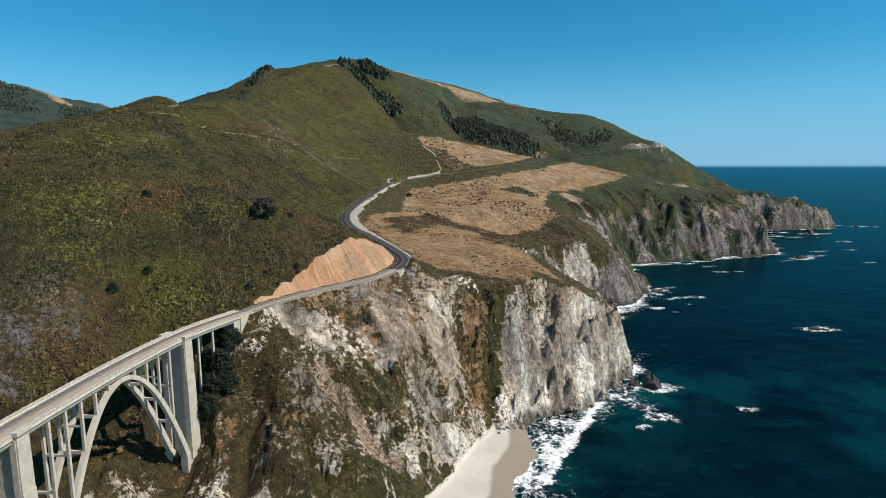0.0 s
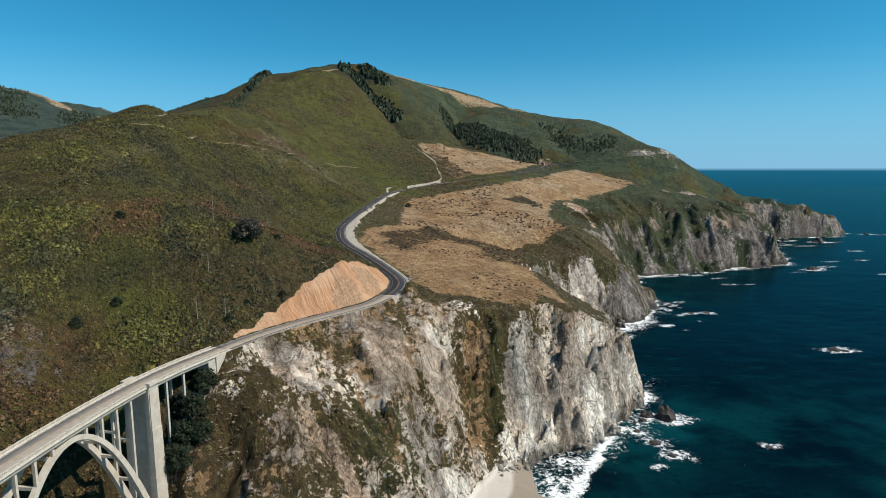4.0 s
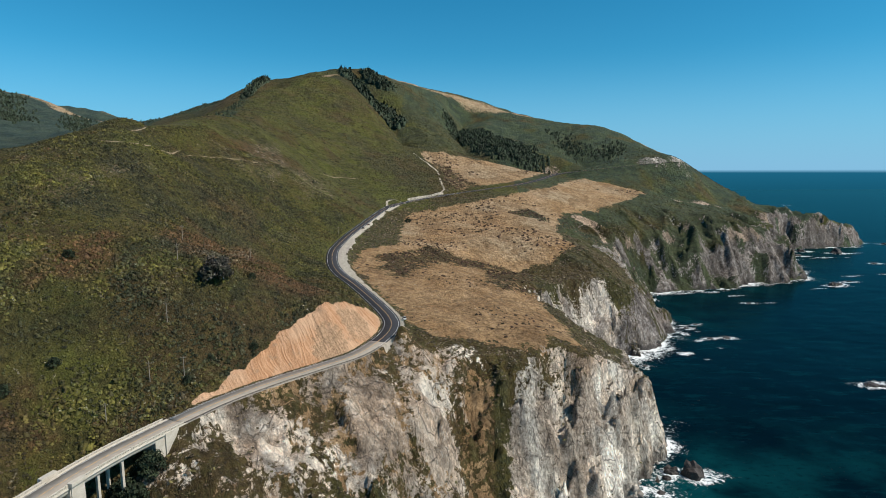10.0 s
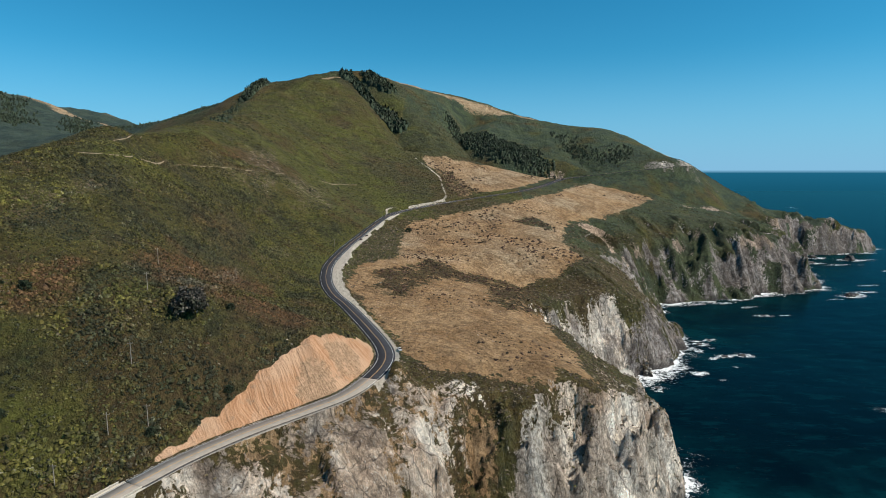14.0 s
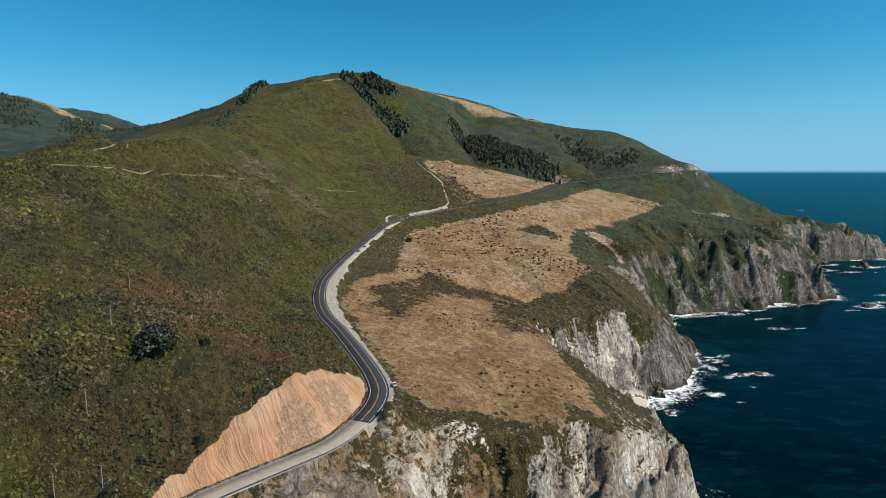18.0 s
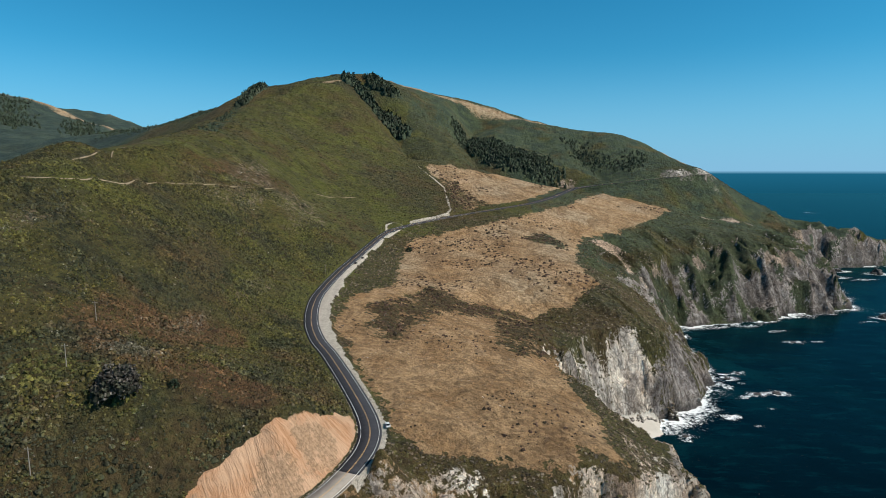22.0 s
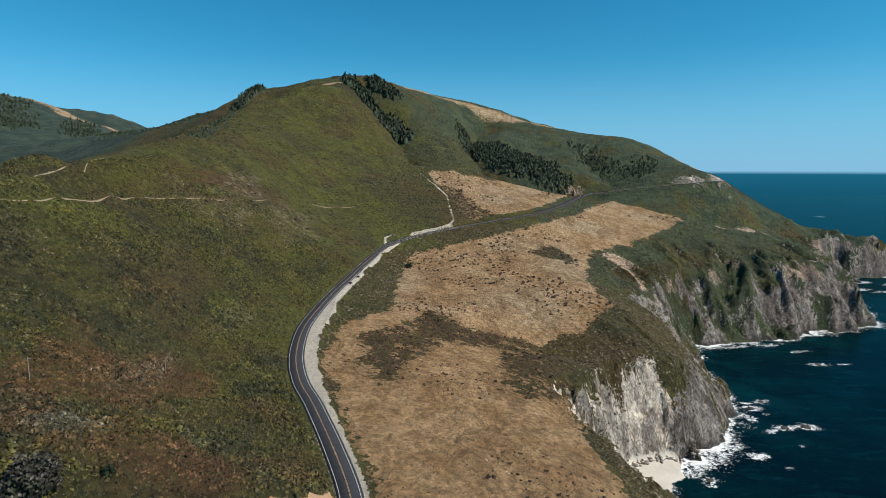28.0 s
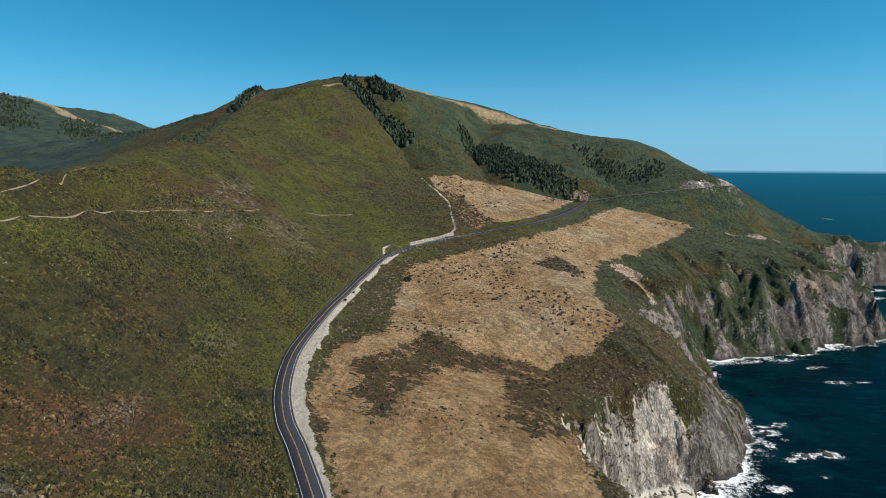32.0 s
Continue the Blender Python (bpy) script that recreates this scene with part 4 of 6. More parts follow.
    d, _, _ = along([(-160, 238), (-169, 232), (-172, 214), (-168, 200)], x, y)
    face = np.maximum(face, 0.38 * smooth(15, 4, d + 5 * veg) + 0.25 * fbm(x / 6, y / 6, 2, 87) * smooth(15, 8, d))
    dusky = np.maximum(dusky, smooth(30, 20, d))
    white = white * smooth(20, 30, d)
    wooded = np.zeros(x.shape)
    for line, width, _, _ in WOOD_LINES:
        d, _, _ = along(line, x, y)
        wooded = np.maximum(wooded, smooth(width * 1.5, width * 0.7, d + 8 * veg))
    forest = 1.6 * wooded + smooth(-650, -800, x) + 0.6 * smooth(1300, 1450, y) * (x < 500) + 0.75 * smooth(660, 800, y) * (x > 110) + 0.5 * smooth(1050, 1250, y) * (x > -100)
    earthy = smooth(9, 3, along([(421, 1142), (457, 1147), (524, 1163)], x, y)[0] + 5 * veg) + smooth(0.35, 0.7, fbm(x / 30, y / 30, 2, 93)) * (y > 800) * (z > 60) * steepness
    face = np.maximum(face, 0.8 * earthy)
    tan = np.clip(tan + 0.7 * earthy, 0, 1)
    dry = np.maximum(dry, np.where(bluff & (sand < 0.5), 0.10 + 0.36 * smooth(262, 296, y + 10 * veg) + 0.30 * fbm(x / 9, y / 16, 3, 89), 0))
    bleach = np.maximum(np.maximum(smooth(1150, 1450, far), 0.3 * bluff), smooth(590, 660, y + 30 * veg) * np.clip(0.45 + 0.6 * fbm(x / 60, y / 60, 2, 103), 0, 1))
    wet = smooth(9, 1, z + 3 * fbm(x / 6, y / 6, 2, 97)) * (info["foot"] < 1)
    e, _, shoreward = along(DAMP_LINE, x, y)
    damp = smooth(-1.2, 1.2, -shoreward * e + 1.2 * vnoise(x / 9, y / 9, 96)) * (y < 330)
    russet = smooth(0.1, 0.6, fbm(x / 60, y / 60, 3, 101)) * 0.7
    russet = np.maximum(russet, edge_soft(DARK_PATCH, x, y, 7) * 0.95)
    russet = np.maximum(russet, edge_soft(MEADOW_CAP, x, y, 12) * 0.95)
    russet = np.maximum(russet, 0.85 * bluff * smooth(285, 310, y))
    e, _, _ = along([(-230, 672), (-212, 735), (-184, 778)], x, y)
    russet = np.maximum(russet, smooth(26, 8, e))
    lush = smooth(0.05, 0.6, fbm(x / 90, y / 90, 3, 105)) * smooth(-60, -110, x) * (y > 300) + smooth(0.3, 0.7, fbm(x / 50, y / 50, 2, 107)) * (y > 900)
    d, _, _ = along([(-155, 225), (-145, 262), (-150, 290)], x, y)
    lush = np.maximum(lush, 0.8 * smooth(22, 5, d))
    lush = lush * smooth(-520, -420, x)
    lush = np.maximum(lush, np.where((y > 390) & (y < 860), 1.3 * smooth(12, 6, info["road"]), 0))
    zones = hill_zones(x, y)
    russet, lush = np.maximum(russet * 0.6, zones["russet"]), np.maximum(lush * 0.7, zones["lush"])
    d, _, _ = along([(200, 1236), (206, 1242), (216, 1240)], x, y)
    face = np.maximum(face, 0.55 * smooth(15, 7, d + 7 * veg))
    tan = np.maximum(tan, 0.6 * smooth(20, 12, d))
    tan = np.where(bluff, np.maximum(tan, 0.85 * smooth(-0.45, 0.25, fbm(x / 22, y / 22, 3, 115)) * smooth(30, 48, z)), tan)
    cut = info["cut"]
    gravel = np.maximum(gravel, 0.62 * smooth(5, 2, along([(-52, 852), (-22, 880), (-8, 893)], x, y)[0] + 2 * veg))
    gravel = np.maximum(gravel, 0.9 * smooth(9, 5, along([(212, 1206), (236, 1224)], x, y)[0]))
    e = np.minimum(np.hypot(x + 49, (y - 323) / 1.3), np.hypot(x + 40, (y - 344) / 1.5))
    weeds = 0.8 * smooth(9, 2, e + 5 * veg)
    d, _, _ = along([(418, 1248), (438, 1252), (470, 1268), (500, 1300)], x, y)
    face = np.maximum(face, 0.62 * smooth(24, 6, d + 16 * veg))
    white = np.maximum(white, 0.35 * smooth(24, 10, d))
    # the haze-blue woods colour comes in on the far inland hills
    return dict(hazy_fir=0.85 * smooth(-640, -860, x), weeds=weeds, pale=zones["pale"], tone=info["tone"], bleach=bleach, run=info["run"], dry=dry, face=face, cut=cut, gravel=gravel, sand=sand, damp=damp, russet=russet, lush=np.clip(lush, 0, 1), dusky=np.clip(dusky, 0, 1), forest=np.clip(forest, 0, 1), tan=tan, white=np.clip(white, 0, 1), wet=wet)


GX = spaced([(-3600, 40), (-1300, 18), (-520, 6), (-230, 2.4), (-105, 1.2), (250, 1.3), (300, 2.2), (560, 3.0), (640, 5), (1000, 8), (1150, 12)])
GY = spaced([(-420, 40), (100, 6), (212, 1.2), (395, 1.2), (440, 1.6), (680, 1.6), (760, 2.4), (960, 2.8), (1060, 5), (1400, 8), (1800, 16), (2500, 30), (4700, 60)])
gx, gy, quads = grid(GX, GY)
gz, info = ground_height(gx, gy)
# steep ground shows its rock
zz = gz.reshape(len(GY), len(GX))
slope = np.hypot(np.gradient(zz, GY, axis=0), np.gradient(zz, GX, axis=1)).ravel()
info["slope"] = slope
cover = covers(gx, gy, gz, info)
keep = (gz[quads].max(1) > -14)
used = np.unique(quads[keep])
index = np.full(len(gx), -1)
index[used] = np.arange(len(used))
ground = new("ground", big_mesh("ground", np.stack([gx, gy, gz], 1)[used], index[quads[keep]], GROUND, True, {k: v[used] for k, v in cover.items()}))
tagged(ground, "coastal hills of green scrub, dry tan grass and pale rock cliffs", "ground", kind="structure")

# rocks that stand in the sea: x, y, radius, height
SEA_ROCKS = [(142, 370, 5.5, 7.5), (131, 373, 4.0, 4.2), (126, 366, 2.6, 2.2), (128, 323, 2.6, 1.0), (124, 338, 3.0, 1.4), (118, 352, 2.2, 1.5), (271, 635, 3.2, 1.0), (289, 637, 3.6, 1.8), (343, 508, 5.5, 1.9), (350, 505, 3.0, 1.2), (187, 333, 2.0, 0.7),
             (575, 905, 7, 4.5), (590, 915, 5, 2.5), (620, 935, 4, 1.5), (801, 1240, 11, 9), (745, 1265, 9, 6), (700, 1200, 8, 4), (391, 792, 3.5, 0.9), (1010, 1385, 7, 3.0), (1040, 1375, 5, 1.5), (279, 688, 2.6, 0.8), (262, 672, 3, 1.6), (177, 552, 2.4, 0.9), (785, 1110, 6, 1.6), (720, 1000, 4, 1.0)]

# ---- the sea ----
BREAKER = [(49, 254), (59, 277), (75, 301), (86, 323), (99, 342), (112, 356)]
WASH = [(20, 222), (29, 240), (37, 254), (47, 273), (57, 288)]
ROCK_WASH = [(113, 358), (121, 346), (127, 329), (138, 320)]
WAVES = [(264, 684, 13, 4, 0.85), (269, 661, 8, 3, 0.7), (261, 630, 16, 4, 0.85), (268, 605, 9, 3, 0.7), (225, 588, 12, 9, 0.8), (240, 570, 9, 4, 0.7), (250, 655, 8, 20, 0.7), (215, 600, 16, 8, 0.75), (396, 1028, 16, 7, 0.6), (330, 850, 26, 6, 0.75), (401, 838, 22, 5, 0.75), (421, 795, 14, 4, 0.7), (377, 860, 24, 6, 0.7), (541, 886, 18, 5, 0.75),
         (115, 312, 9, 4, 0.85), (131, 325, 11, 4, 0.85), (190, 332, 7, 2.5, 0.75), (340, 508, 13, 5, 0.8), (660, 867, 22, 5, 0.7), (658, 984, 26, 6, 0.7), (176, 545, 7, 3, 0.75), (170, 560, 16, 9, 0.7), (600, 930, 30, 8, 0.7), (740, 1180, 40, 10, 0.7), (830, 1240, 40, 9, 0.7), (900, 1330, 34, 9, 0.7), (1656, 2865, 90, 18, 0.6), (500, 940, 26, 7, 0.7), (139, 430, 9, 22, 0.7)]
SX = spaced([(-400, 20), (-60, 8), (0, 3), (280, 3), (420, 6), (700, 10), (1200, 30), (3000, 120), (6200, 200)])
SY = spaced([(-1500, 80), (0, 20), (180, 6), (230, 3), (420, 3), (700, 4), (960, 6), (1450, 10), (2200, 60), (6200, 200)])
sx, sy, squads = grid(SX, SY)
d, k, _ = along(CLIFF_FOOT, sx, sy)
h, hinfo = ground_height(sx, sy)
out = -hinfo["ramp"]
beach = hinfo["foot"] > 1
shore = out - np.maximum(hinfo["foot"], 0) / 0.13 + 2
surf = np.interp(shore, [-40, -6, 2, 5, 9, 14, 22, 40], [0.2, 0.9, 0.70, 0.42, 0.28, 0.18, 0.02, -0.2])
surf = surf + 0.32 * fbm(sx / 34, sy / 34, 3, 121) * smooth(70, 8, shore)
roll = shore + 5 * vnoise(sx / 26, sy / 26, 125) + 1.5 * vnoise(sx / 7, sy / 7, 126)
cove = smooth(385, 335, sy) * smooth(150, 105, sx) * smooth(-60, -20, sx)
bands = cove * (0.44 * smooth(-4, 3, roll) * smooth(30, 10, roll)) - (1 - cove)
surf = np.maximum(surf * (1 - cove) + np.minimum(surf, 0.40) * cove, bands)
wob = 2.6 * vnoise(sx / 8, sy / 8, 127) + 1.2 * vnoise(sx / 3, sy / 3, 128)
for line, width, power in ((BREAKER, 3.4, 0.98), (WASH, 3.8, 0.92), (ROCK_WASH, 4.5, 0.66)):
    e, place, side = along(line, sx, sy)
    surf = np.maximum(surf, power * smooth(width * 1.5, width * 0.3, e + wob) - 0.06)
for rx, ry, rr, _ in SEA_ROCKS:
    rd = np.hypot((sx - rx - rr * 0.5) / 1.7, sy - ry) - rr
    surf = np.maximum(surf, np.interp(rd, [0, 0.6 + rr * 0.3, 1.5 + rr * 0.7, 3 + rr * 1.3], [0.72, 0.5, 0.2, -0.2]) + 0.25 * vnoise(sx / 7, sy / 7, 151))
# broken water inside the breakers, and single waves further out: x, y, half length, half width, power
e, place, side = along(BREAKER, sx, sy)
inner = np.where(side > 0, smooth(36, 14, e), smooth(5, 1, e)) * cove
surf = np.maximum(surf, inner * (0.52 + 0.22 * fbm(sx / 9, sy / 9, 3, 129)) - 0.3 * (1 - inner))
for wx, wy, long, wide, power in WAVES:
    e = np.hypot((sx - wx + 0.4 * (sy - wy)) / long, (sy - wy - 0.25 * (sx - wx)) / wide) + 0.35 * vnoise(sx / 6, sy / 6, 153)
    surf = np.maximum(surf, power * smooth(1.25, 0.35, e) - 0.1)
whitecap = smooth(0.72, 0.95, vnoise(sx / 26, sy / 9, 131)) * smooth(0.25, 0.6, vnoise(sx / 160, sy / 160, 133))
surf = np.maximum(surf, whitecap * 0.55)
shoal = smooth(90, 10, shore) * (0.25 + 0.6 * cove) + 0.15 * smooth(0.1, 0.7, fbm(sx / 120, sy / 120, 3, 135)) * smooth(500, 100, shore)
shoal = shoal + 0.62 * smooth(470, 350, sy) * smooth(620, 320, sx) * smooth(-0.3, 0.4, fbm(sx / 90, sy / 90, 3, 137))
swell = 0.25 * fbm(sx / 28, sy / 14, 3, 141) * smooth(1800, 500, np.hypot(sx, sy)) + 0.5 * smooth(0.4, 0.8, surf) * smooth(30, 10, shore) * (0.6 + vnoise(sx / 4, sy / 4, 143) * 0.4)
keep = h[squads].min(1) < 3
used = np.unique(squads[keep])
index = np.full(len(sx), -1)
index[used] = np.arange(len(used))
sea = new("sea", big_mesh("sea", np.stack([sx, sy, swell], 1)[used], index[squads[keep]], SEA, True, dict(foam=surf[used], shoal=np.clip(shoal, 0, 1)[used])))
tagged(sea, "deep teal ocean with white surf along the rocks", "sea", kind="structure")

# ---- the highway ----
def ribbon(name, line, left, right, lift, thick, material, parent=None, label=""):
    """A strip along the line between two offsets (metres to the right), of some thickness."""
    p = np.asarray(line, float)
    t = np.gradient(p[:, :2], axis=0)
    t /= np.linalg.norm(t, axis=1)[:, None]
    n = np.stack([t[:, 1], -t[:, 0]], 1)
    rows = []
    for off, dz in ((left, lift), (right, lift), (right, lift - thick), (left, lift - thick)):
        o = off if np.ndim(off) else np.full(len(p), off)
        rows.append(np.column_stack([p[:, :2] + n * o[:, None], p[:, 2] + dz]))
    co = np.stack(rows, 1).reshape(-1, 3)
    i = np.arange(len(p) - 1)[:, None] * 4
    q = np.vstack([i + np.array([[a, (a + 1) % 4, (a + 1) % 4 + 4, a + 4]]) for a in range(4)])
    q = np.vstack([q, [[3, 2, 1, 0]], [[len(co) - 4, len(co) - 3, len(co) - 2, len(co) - 1]]])
    me = big_mesh(name, co, q[:, ::-1], material, False)
    return part(name, me, None, parent, label)


seam = int(np.argmin(np.abs(ROAD[:30, 1] - 338)))
FINE = curve(HIGHWAY, 1.5)
fseam = int(np.argmin(np.abs(FINE[:80, 1] - 338)))
road = tagged(new("road"), "two-lane coastal highway, fresh black asphalt beyond older grey paving", "road", kind="structure")
ribbon("old_paving", FINE[:fseam + 1], -4.4, 4.4, 0.0, 0.5, OLD_ROAD, road, "worn light grey paving")
ribbon("asphalt", FINE[fseam:], -4.7, 4.7, 0.02, 0.5, ASPHALT, road, "fresh black asphalt")
FAR_STRETCH = FINE[(FINE[:, 1] > 800) & (FINE[:, 1] < 1190)]
for s in (-1, 1):
    ribbon("shoulder", FAR_STRETCH, *sorted((s * 4.72, s * 6.6)), 0.0, 0.5, ASPHALT, road, "dark paved shoulder")
SHOWN = FINE[FINE[:, 1] < 900]
ribbon("edge_line", SHOWN, -3.75, -3.60, 0.05, 0.04, WHITE_LINE, road, "white painted edge line")
ribbon("edge_line", SHOWN, 3.60, 3.75, 0.05, 0.04, WHITE_LINE, road, "white painted edge line")
ribbon("centre_line", FINE, -0.20, -0.10, 0.05, 0.04, YELLOW_LINE, road, "yellow painted centre line")
ribbon("centre_line", FINE, 0.10, 0.20, 0.05, 0.04, YELLOW_LINE, road, "yellow painted centre line")


# ---- the hillside track ----
def draped(line, step=4.0, lift=0.05):
    p = curve([(a, b, 0) for a, b in line], step)
    z, _ = ground_height(p[:, 0], p[:, 1])
    for _ in range(3):
        z[1:-1] = (z[:-2] + z[1:-1] + z[2:]) / 3
    p[:, 2] = z + lift
    return p


path = tagged(new("path"), "narrow pale dirt track along the scrub hillside", "path", kind="structure")
for line, half in ((TRAIL, 0.5), (TRAIL_2, 0.5), (TRAIL_3, 0.35)):
    ribbon("track", draped(line), -half, half, 0.16, 2.0, DIRT, path)


# ---- shapes ----
def slab(corners_low, corners_high):
    """A closed block between two rings of corners."""
    bm = bmesh.new()
    lo, hi = [bm.verts.new(c) for c in corners_low], [bm.verts.new(c) for c in corners_high]
    n = len(lo)
    bm.faces.new(lo[::-1]), bm.faces.new(hi)
    for i in range(n):
        bm.faces.new((lo[i], lo[(i + 1) % n], hi[(i + 1) % n], hi[i]))
    return bm


def block(x0, x1, y0, y1, z0, z1, grow=0.0, bevel=0.0):
    """A block; grow widens its foot. The frame is local."""
    lo = [(x0 - grow, y0 - grow, z0), (x1 + grow, y0 - grow, z0), (x1 + grow, y1 + grow, z0), (x0 - grow, y1 + grow, z0)]
    bm = slab(lo, [(x0, y0, z1), (x1, y0, z1), (x1, y1, z1), (x0, y1, z1)])
    if bevel:
        bmesh.ops.bevel(bm, geom=list(bm.edges), offset=bevel, segments=1, affect="EDGES")
    return bm


def tube(points, radii, sides=8):
    """A round bar along points, with its own radius at each."""
    bm = bmesh.new()
    rings = []
    pts = [Vector(p) for p in points]
    for i, p in enumerate(pts):
        t = (pts[min(i + 1, len(pts) - 1)] - pts[max(i - 1, 0)]).normalized()
        a = t.orthogonal().normalized()
        b = t.cross(a)
        rings.append([bm.verts.new(p + radii[i] * (a * math.cos(2 * math.pi * k / sides) + b * math.sin(2 * math.pi * k / sides))) for k in range(sides)])
    for r, s in zip(rings, rings[1:]):
        for k in range(sides):
            bm.faces.new((r[k], r[(k + 1) % sides], s[(k + 1) % sides], s[k]))
    bm.faces.new(rings[0][::-1]), bm.faces.new(rings[-1])
    return bm


def join(*bms):
    out = bmesh.new()
    for b in bms:
        me = bpy.data.meshes.new("piece")
        b.to_mesh(me)
        b.free()
        out.from_mesh(me)
        bpy.data.meshes.remove(me)
    return out


def land(x, y):
    z, _ = ground_height(np.array([float(x)]), np.array([float(y)]))
    return float(z[0])


# ---- the bridge ----
DECK = curve(BRIDGE, 2.0)


def on_deck(y):
    """Place and heading of the deck's middle at y."""
    i = int(np.clip(np.searchsorted(DECK[:, 1], y), 1, len(DECK) - 1))
    u = (y - DECK[i - 1, 1]) / (DECK[i, 1] - DECK[i - 1, 1])
    p = DECK[i - 1] * (1 - u) + DECK[i] * u
    t = DECK[i] - DECK[i - 1]
    return p, math.atan2(-t[0], t[1])


bridge = tagged(new("bridge"), "pale concrete open-spandrel arch bridge over the canyon", "bridge")
bridge.location = (-112, 180, 10)
bpy.context.view_layer.update()


def bpart(name, bm, y, material=CONCRETE, label="", z=None):
    """A part of the bridge, drawn in the deck's own frame at y."""
    me = bm if isinstance(bm, bpy.types.Mesh) else None
    if me is None:
        me = bpy.data.meshes.new(name)
        bm.to_mesh(me)
        bm.free()
        me.materials.append(material)
    ob = new(name, me)
    p, turn = on_deck(y)
    m = Matrix.Translation((p[0], p[1], p[2] if z is None else z)) @ Matrix.Rotation(turn, 4, "Z")
    ob.parent = bridge
    ob.matrix_parent_inverse = bridge.matrix_world.inverted()
    ob.matrix_basis = m
    if label:
        ob["label"] = label
    return ob


ribbon("roadway", DECK, -3.9, 3.9, 0.02, 0.55, OLD_ROAD, bridge, "worn light grey paving")
ribbon("deck_slab", DECK, -4.75, 4.75, -0.10, 0.55, CONCRETE, bridge)
for s in (-1, 1):
    ribbon("kerb", DECK, s * 4.3 - 0.4, s * 4.3 + 0.4, 0.22, 0.5, CONCRETE, bridge)
    ribbon("edge_girder", DECK, s * 3.9 - 0.35, s * 3.9 + 0.35, -0.6, 1.3, CONCRETE, bridge)
    ribbon("edge_line", DECK, s * 3.55 - 0.07, s * 3.55 + 0.07, 0.045, 0.03, WHITE_LINE, bridge, "white painted edge line")
for s in (-0.16, 0.16):
    ribbon("centre_line", DECK, s - 0.05, s + 0.05, 0.045, 0.03, YELLOW_LINE, bridge, "faded yellow centre line")


def rail_panel(length):
    bms = [block(-0.16, 0.16, 0, length - 0.1, 0.12, 0.34), block(-0.17, 0.17, 0, length - 0.1, 0.88, 1.10)]
    n = 5
    for i in range(n):
        c = (i + 0.5) * (length - 0.1) / n
        bms.append(block(-0.11, 0.11, c - 0.21, c + 0.21, 0.34, 0.88))
    bm = join(*bms)
    me = bpy.data.meshes.new("railing_panel")
    bm.to_mesh(me)
    bm.free()
    me.materials.append(CONCRETE)
    return me


post_mesh = bpy.data.meshes.new("railing_post")
pb = block(-0.24, 0.24, -0.22, 0.22, 0.1, 1.22, 0.0, 0.03)
pb.to_mesh(post_mesh)
pb.free()
post_mesh.materials.append(CONCRETE)
# outer edge lines of the deck carry the railings
for s in (-1, 1):
    t = np.gradient(DECK[:, :2], axis=0)
    t /= np.linalg.norm(t, axis=1)[:, None]
    edge = np.column_stack([DECK[:, :2] + np.stack([t[:, 1], -t[:, 0]], 1) * 4.52 * s, DECK[:, 2]])
    run = np.concatenate([[0], np.cumsum(np.linalg.norm(np.diff(edge[:, :2], axis=0), axis=1))])
    panel = rail_panel(2.9)
    for k in range(int(run[-1] / 2.9)):
        a = np.array([np.interp(k * 2.9, run, edge[:, j]) for j in range(3)])
        b = np.array([np.interp((k + 1) * 2.9, run, edge[:, j]) for j in range(3)])
        if a[1] < 70:
            continue
        m = Matrix.Translation(a) @ Matrix.Rotation(math.atan2(-(b - a)[0], (b - a)[1]), 4, "Z")
        for name, me in (("railing_panel", panel), ("railing_post", post_mesh)):
            ob = new(name, me)
            ob.parent, ob.matrix_parent_inverse, ob.matrix_basis = bridge, bridge.matrix_world.inverted(), m

ARCH_Y, CROWN, SAG, HALF = 184.5, 79.2, 0.038, 34.5


def rib_z(y):
    return CROWN - SAG * (y - ARCH_Y) ** 2


for s in (-1, 1):
    ys = np.linspace(ARCH_Y - HALF, ARCH_Y + HALF, 41)
    bm = bmesh.new()
    rings = []
    for y in ys:
        p, turn = on_deck(y)
        q = Vector((p[0], p[1], 0)) + Matrix.Rotation(turn, 3, "Z") @ Vector((s * 3.75, 0, 0))
        slope = -2 * SAG * (y - ARCH_Y)
        nrm = Vector((0, -slope, 1)).normalized()
        deep = 1.5 + 1.2 * (abs(y - ARCH_Y) / HALF) ** 2
        c = Vector((q.x, q.y, rib_z(y)))
        rings.append([bm.verts.new(c + Vector((w, 0, 0)) - nrm * d) for w, d in ((-0.75, 0), (0.75, 0), (0.75, deep), (-0.75, deep))])
    for r, t in zip(rings, rings[1:]):
        for k in range(4):
            bm.faces.new((r[k], r[(k + 1) % 4], t[(k + 1) % 4], t[k]))
    bm.faces.new(rings[0][::-1]), bm.faces.new(rings[-1])
    bmesh.ops.recalc_face_normals(bm, faces=bm.faces)
    part("arch_rib", bm, CONCRETE, bridge)
for y in (ARCH_Y - HALF + 0.9, ARCH_Y + HALF - 0.9):
    for s in (-1, 1):
        p, turn = on_deck(y)
        q = Vector((p[0], p[1], 0)) + Matrix.Rotation(turn, 3, "Z") @ Vector((s * 3.75, 0, 0))
        base = min(land(q.x + a, q.y + b) for a in (-1.5, 1.5) for b in (-3, 2)) - 1.5
        bpart("arch_footing", block(s * 3.75 - 1.5, s * 3.75 + 1.5, -2.2, 3.0, base - 30, rib_z(y) - 31.5, 0.1), y, z=30)
